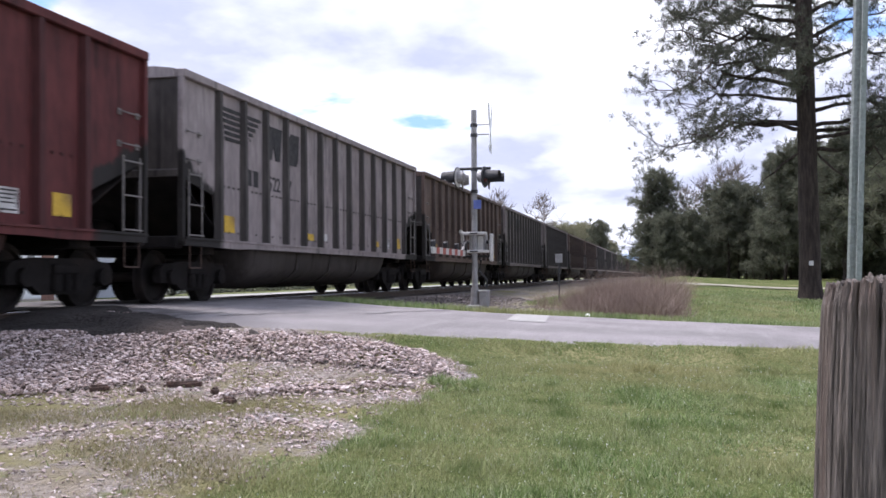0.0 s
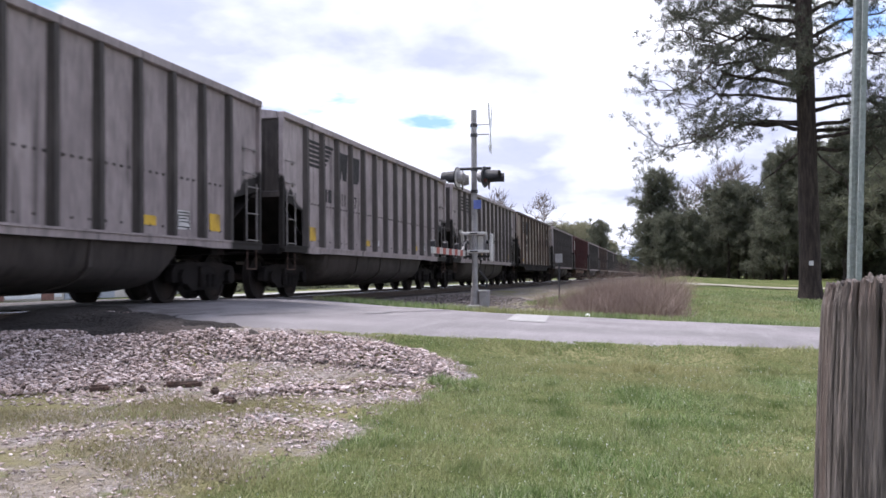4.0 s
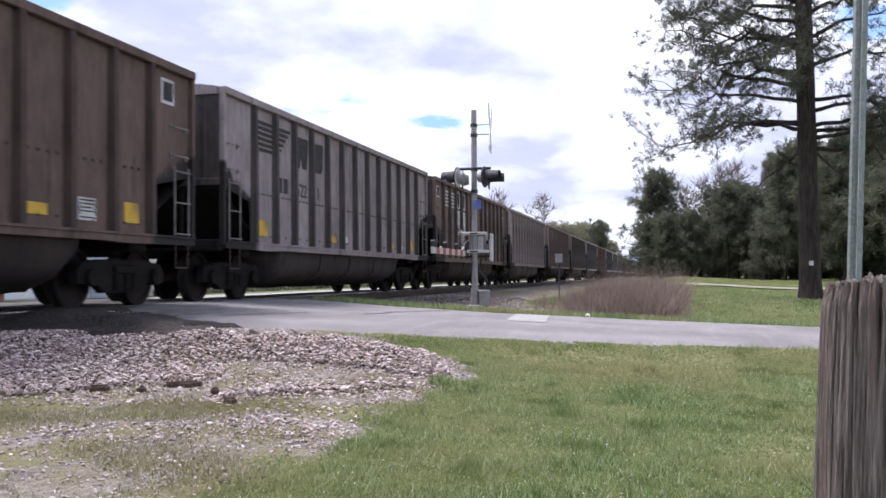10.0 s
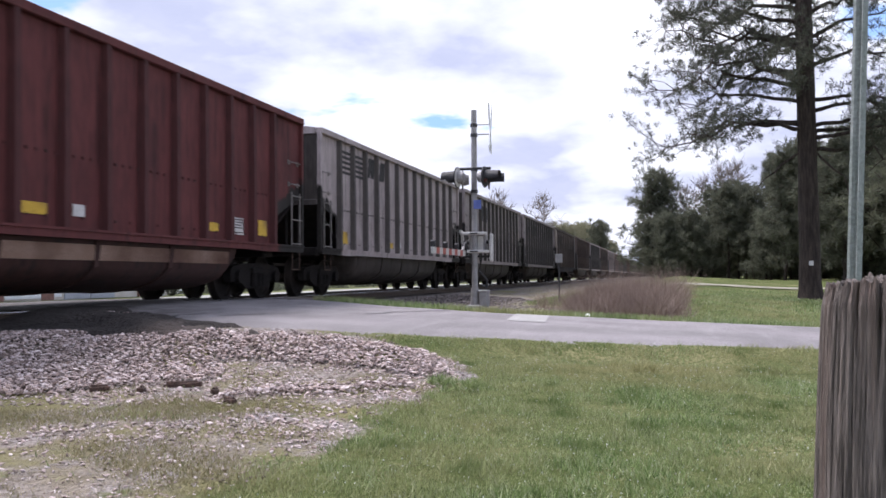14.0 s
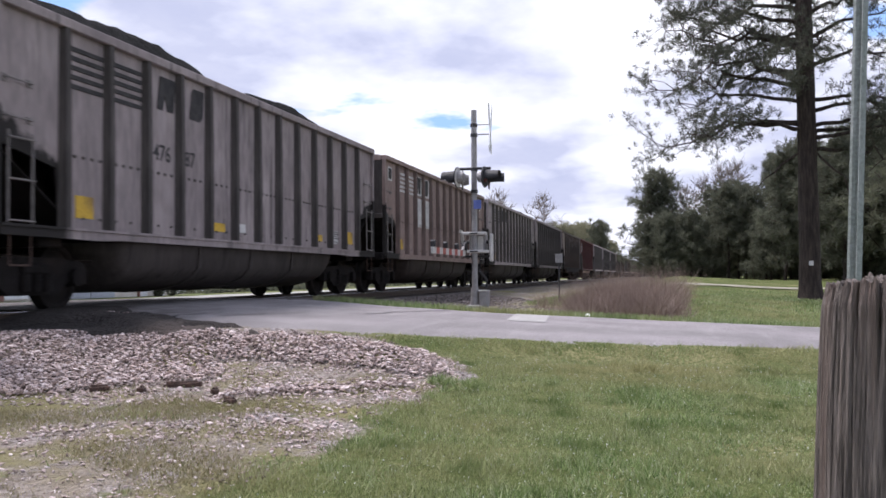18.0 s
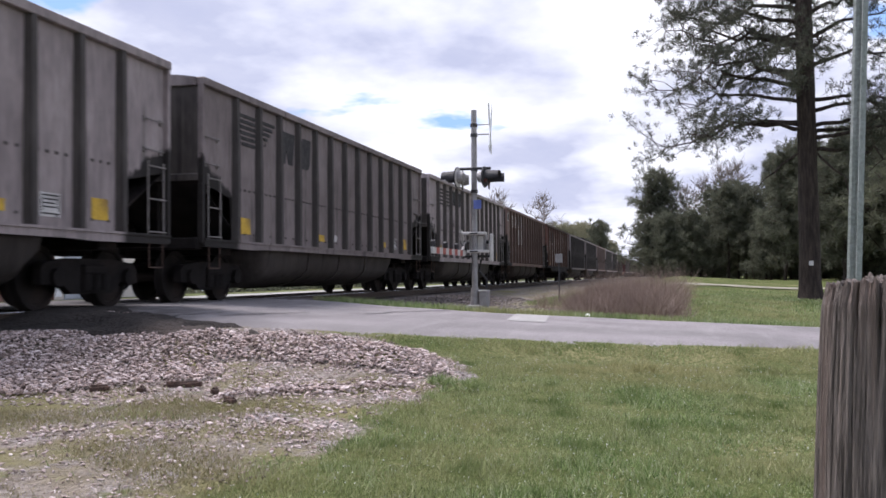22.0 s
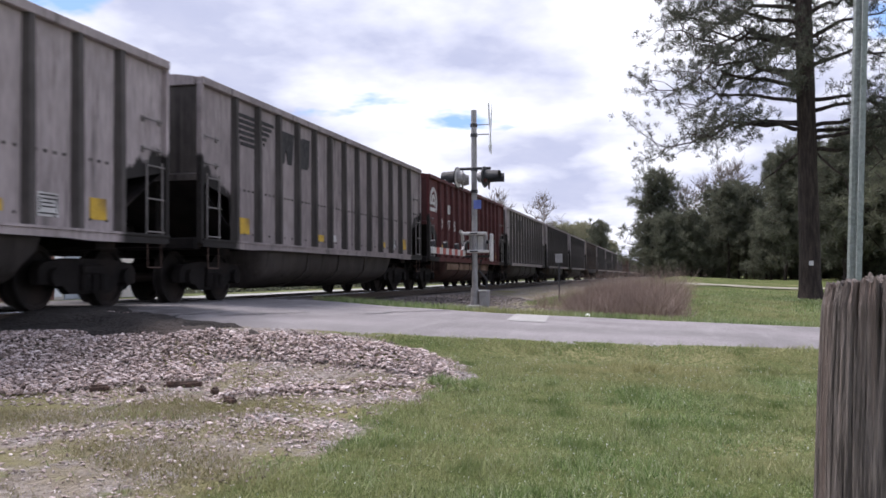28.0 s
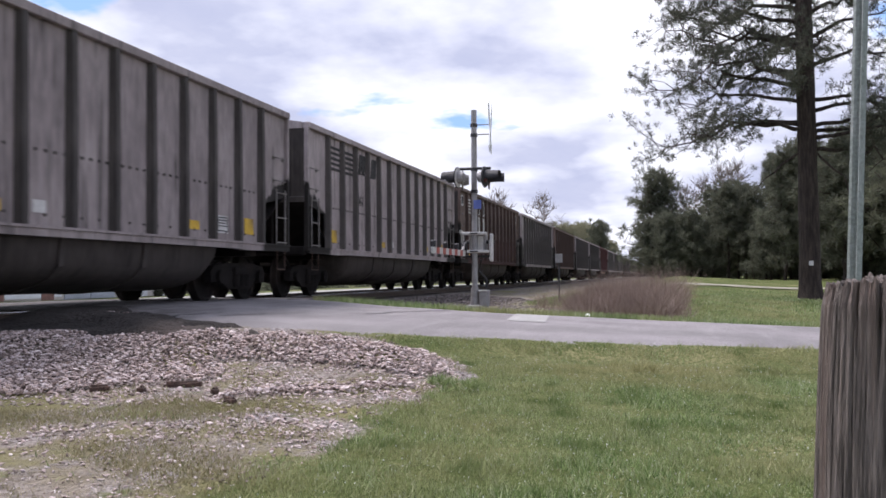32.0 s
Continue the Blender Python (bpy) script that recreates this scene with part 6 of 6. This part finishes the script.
def parked_car(x, y):
    t = thing("parked_car", "white sedan parked beside the street", "car", m=pose(x, y, ground_z(x, y), 0, 0, 155))
    bm = bmesh.new()
    prof = [(-2.2, 0.35), (-2.25, 0.75), (-1.9, 0.92), (-0.9, 0.98), (0.9, 0.96), (2.0, 0.88), (2.25, 0.7), (2.2, 0.35)]
    loft(bm, [[(px, s * w, pz) for px, pz in prof] for s, w in ((-1, 0.78), (-1, 0.88), (1, 0.88), (1, 0.78))], True, True)
    bmesh.ops.recalc_face_normals(bm, faces=bm.faces[:])
    part("body", bm, M["white"], t)
    bm = bmesh.new()
    cab = [(-1.5, 0.95), (-0.85, 1.38), (0.45, 1.40), (1.15, 0.95)]
    loft(bm, [[(px, -0.72 + 0.12 * (pz > 1), pz) for px, pz in cab], [(px, 0.72 - 0.12 * (pz > 1), pz) for px, pz in cab]], True, True)
    bmesh.ops.recalc_face_normals(bm, faces=bm.faces[:])
    part("windows", bm, M["darkmetal"], t, "dark window glass")
    bm = bmesh.new()
    box(bm, -0.9, 0.5, -0.62, 0.62, 1.37, 1.43, 0.03)
    part("roof", bm, M["white"], t)
    for wx in (-1.35, 1.4):
        for s in (-1, 1):
            w = new("wheel")
            w.parent = t
            w.location = (wx, s * 0.8, 0.32)
            bm = bmesh.new()
            rod(bm, (0, -0.1, 0), (0, 0.1, 0), 0.32, n=18)
            part("tyre", bm, M["darkmetal"], w)
            bm = bmesh.new()
            rod(bm, (0, s * 0.08, 0), (0, s * 0.115, 0), 0.19, n=14)
            part("rim", bm, M["galv"], w)
    for s in (-1, 1):
        bm = bmesh.new()
        box(bm, -2.27, -2.2, s * 0.6 - 0.2, s * 0.6 + 0.2, 0.66, 0.8, 0.01)
        part("tail_light", bm, M["lens"], t)
        bm = bmesh.new()
        box(bm, 2.18, 2.26, s * 0.6 - 0.18, s * 0.6 + 0.18, 0.62, 0.74, 0.01)
        part("headlight", bm, M["galv"], t)
    for px in (-2.26, 2.24):
        bm = bmesh.new()
        box(bm, px - 0.06, px + 0.06, -0.8, 0.8, 0.38, 0.58, 0.03)
        part("bumper", bm, M["white"], t)


# ---- small things ----
def build_small():
    # low sign by the line
    x, y = 32.3, 3.45
    t = thing("marker_sign", "small weathered plate on a thin steel post by the track", "sign", m=pose(x, y, ground_z(x, y)))
    bm = bmesh.new()
    rod(bm, (0, 0, -0.1), (0, 0, 1.6), 0.03, n=8)
    part("post", bm, M["darkmetal"], t)
    bm = bmesh.new()
    box(bm, -0.05, -0.035, -0.12, 0.12, 1.33, 1.62, 0.004)
    part("plate", bm, M["galv"], t)
    # pale patch in the asphalt
    bm = bmesh.new()
    bmesh.ops.create_grid(bm, x_segments=10, y_segments=8, size=1.0)
    for v in bm.verts:
        yy = 2.3 + v.co.y * 0.31 + 0.12 * v.co.x
        xx = 16.7 + v.co.x * 1.35 + 0.05 * noise.noise((yy * 3, v.co.x * 3, 0))
        a, b = road_x(yy)
        v.co = (xx, yy, road_z(yy) + 0.02 * math.sin(math.pi * (xx - a) / (b - a)) + 0.008)
    part("concrete_patch", bm, M["concrete"], bpy.data.objects["road"], "pale concrete patch in the asphalt")
    # cracks in the road
    rs = random.Random(9)
    for x0, y0, x1, y1 in ((14.5, 4.6, 17.6, 4.0), (14.0, 5.3, 12.2, 5.9), (13.0, 6.2, 11.4, 6.4)):
        bm = bmesh.new()
        left, right = [], []
        for k in range(13):
            f = k / 12
            xx, yy = lerp(x0, x1, f) + 0.12 * noise.noise((k * 0.8, x0, 0)), lerp(y0, y1, f) + 0.12 * noise.noise((k * 0.8, y0, 5))
            a, b = road_x(yy)
            zz = road_z(yy) + 0.02 * math.sin(math.pi * (xx - a) / (b - a)) + 0.007
            w = 0.03 + 0.02 * rs.random()
            left.append((xx, yy - w, zz))
            right.append((xx, yy + w, zz))
        loft(bm, [left, right], False)
        part("tar_crack", bm, M["tar"], bpy.data.objects["road"], "dark tar-filled crack")
    # litter at the edge of the road
    x, y = 19.0, 1.47
    t = thing("litter", "crumpled white paper cup by the road", "litter", m=pose(x, y, ground_z(x, y) + 0.03, 0, 70, 30))
    bm = bmesh.new()
    rod(bm, (0, 0, -0.045), (0, 0, 0.045), 0.03, 0.042, 10)
    for v in bm.verts:
        v.co += Vector((noise.noise(v.co * 9), noise.noise(v.co * 9 + Vector((5, 0, 0))), 0)) * 0.03
    part("cup", bm, M["white"], t)
    # old tie plates and spikes in the stone
    for x, y, l, w, rz in ((7.85, 4.15, 0.34, 0.07, 100), (7.45, 4.32, 0.13, 0.08, 20), (7.33, 4.64, 0.16, 0.09, 120), (7.55, 3.70, 0.12, 0.06, 10), (7.12, 3.36, 0.12, 0.07, 60)):
        t = thing("scrap_iron", "rusty dark piece of track iron in the stones", "scrap", "scrap in the ballast", m=pose(x, y, ground_z(x, y) + 0.025, 6, 4, rz))
        bm = bmesh.new()
        box(bm, -l / 2, l / 2, -w / 2.6, w / 2.6, -0.02, 0.02, 0.008)
        part("plate", bm, M["rust"], t)
        bm = bmesh.new()
        rod(bm, (-l / 2.6, 0, 0.02), (l / 2.4, 0.01, 0.026), 0.014, 0.018, 7)
        part("spike", bm, M["rust"], t)
    # pale drive behind the lawn
    bm = bmesh.new()
    loft(bm, [[(lerp(45, 47, k / 4) + 0.6 * noise.noise((y * 0.1, 2, 0)), y, ground_z(lerp(45, 47, k / 4), y) + 0.04) for y in np.arange(-24, 0.6, 0.8)] for k in range(5)], False)
    tagged(part("gravel_drive", bm, M["drive"], smooth=True), "pale gravel drive between the lawn and the wood", "drive", kind="structure")
    # a rank tuft in the mown grass
    rn = np.random.RandomState(14)
    V = []
    for x, y, r in ((8.75, 1.82, 0.10), (10.9, 0.2, 0.07), (11.3, -1.2, 0.06), (9.0, 2.1, 0.06)):
        for k in range(10):
            tuft(V, rn, (x + rn.normal() * r, y + rn.normal() * r, ground_z(x, y)), 0.13, 30, 0.005, 1.5)
    tagged(crown_part("weed_tufts", V, M["blade"], None), "rank green weeds in the mown grass", "weeds", kind="stuff")


build_ground()
build_track()
build_train()
build_mast()
build_posts()
build_far_side()
build_small()
build_mud()
build_pine()
build_woods()
build_stones()
build_grass()
CLOUDS = build_clouds()

# how far the train has come, in car lengths beyond 4 cars in 3 s
DRIFT = ((0, 0.925), (1.5, 0.900), (3, 0.872), (4.5, 0.845), (6, 0.822), (7, 0.79), (8, 0.745), (9, 0.710), (10, 0.685), (11.5, 0.672), (13, 0.665), (14.5, 0.655),
         (17, 0.647), (20, 0.645), (23, 0.632), (25, 0.64), (27.5, 0.638), (29, 0.618), (32, 0.608))
SPEED = 4 / 3


def motions():
    """The train rolls on, its wheels turn, the clouds drift."""
    for j, car in CARS.items():
        walk(car, [(t, pose(LENGTH * (SPEED * t + d - j) - 1.74 - HALF, TRACK, 0)) for t, d in DRIFT])
    first = WHEELSETS[0]
    walk(first, [(i / 30, pose(0, 0, 0, 0, 88.0 * i, 0)) for i in range(961)])
    for w in WHEELSETS[1:]:
        w.rotation_mode = "QUATERNION"
        w.animation_data_create()
        w.animation_data.action = first.animation_data.action
        w.animation_data.action_slot = first.animation_data.action_slot
    walk(CLOUDS, [(0.0, pose(0, 0, 0)), (32.0, pose(0, 0, 0, 0, 0, -2.5))])


motions()
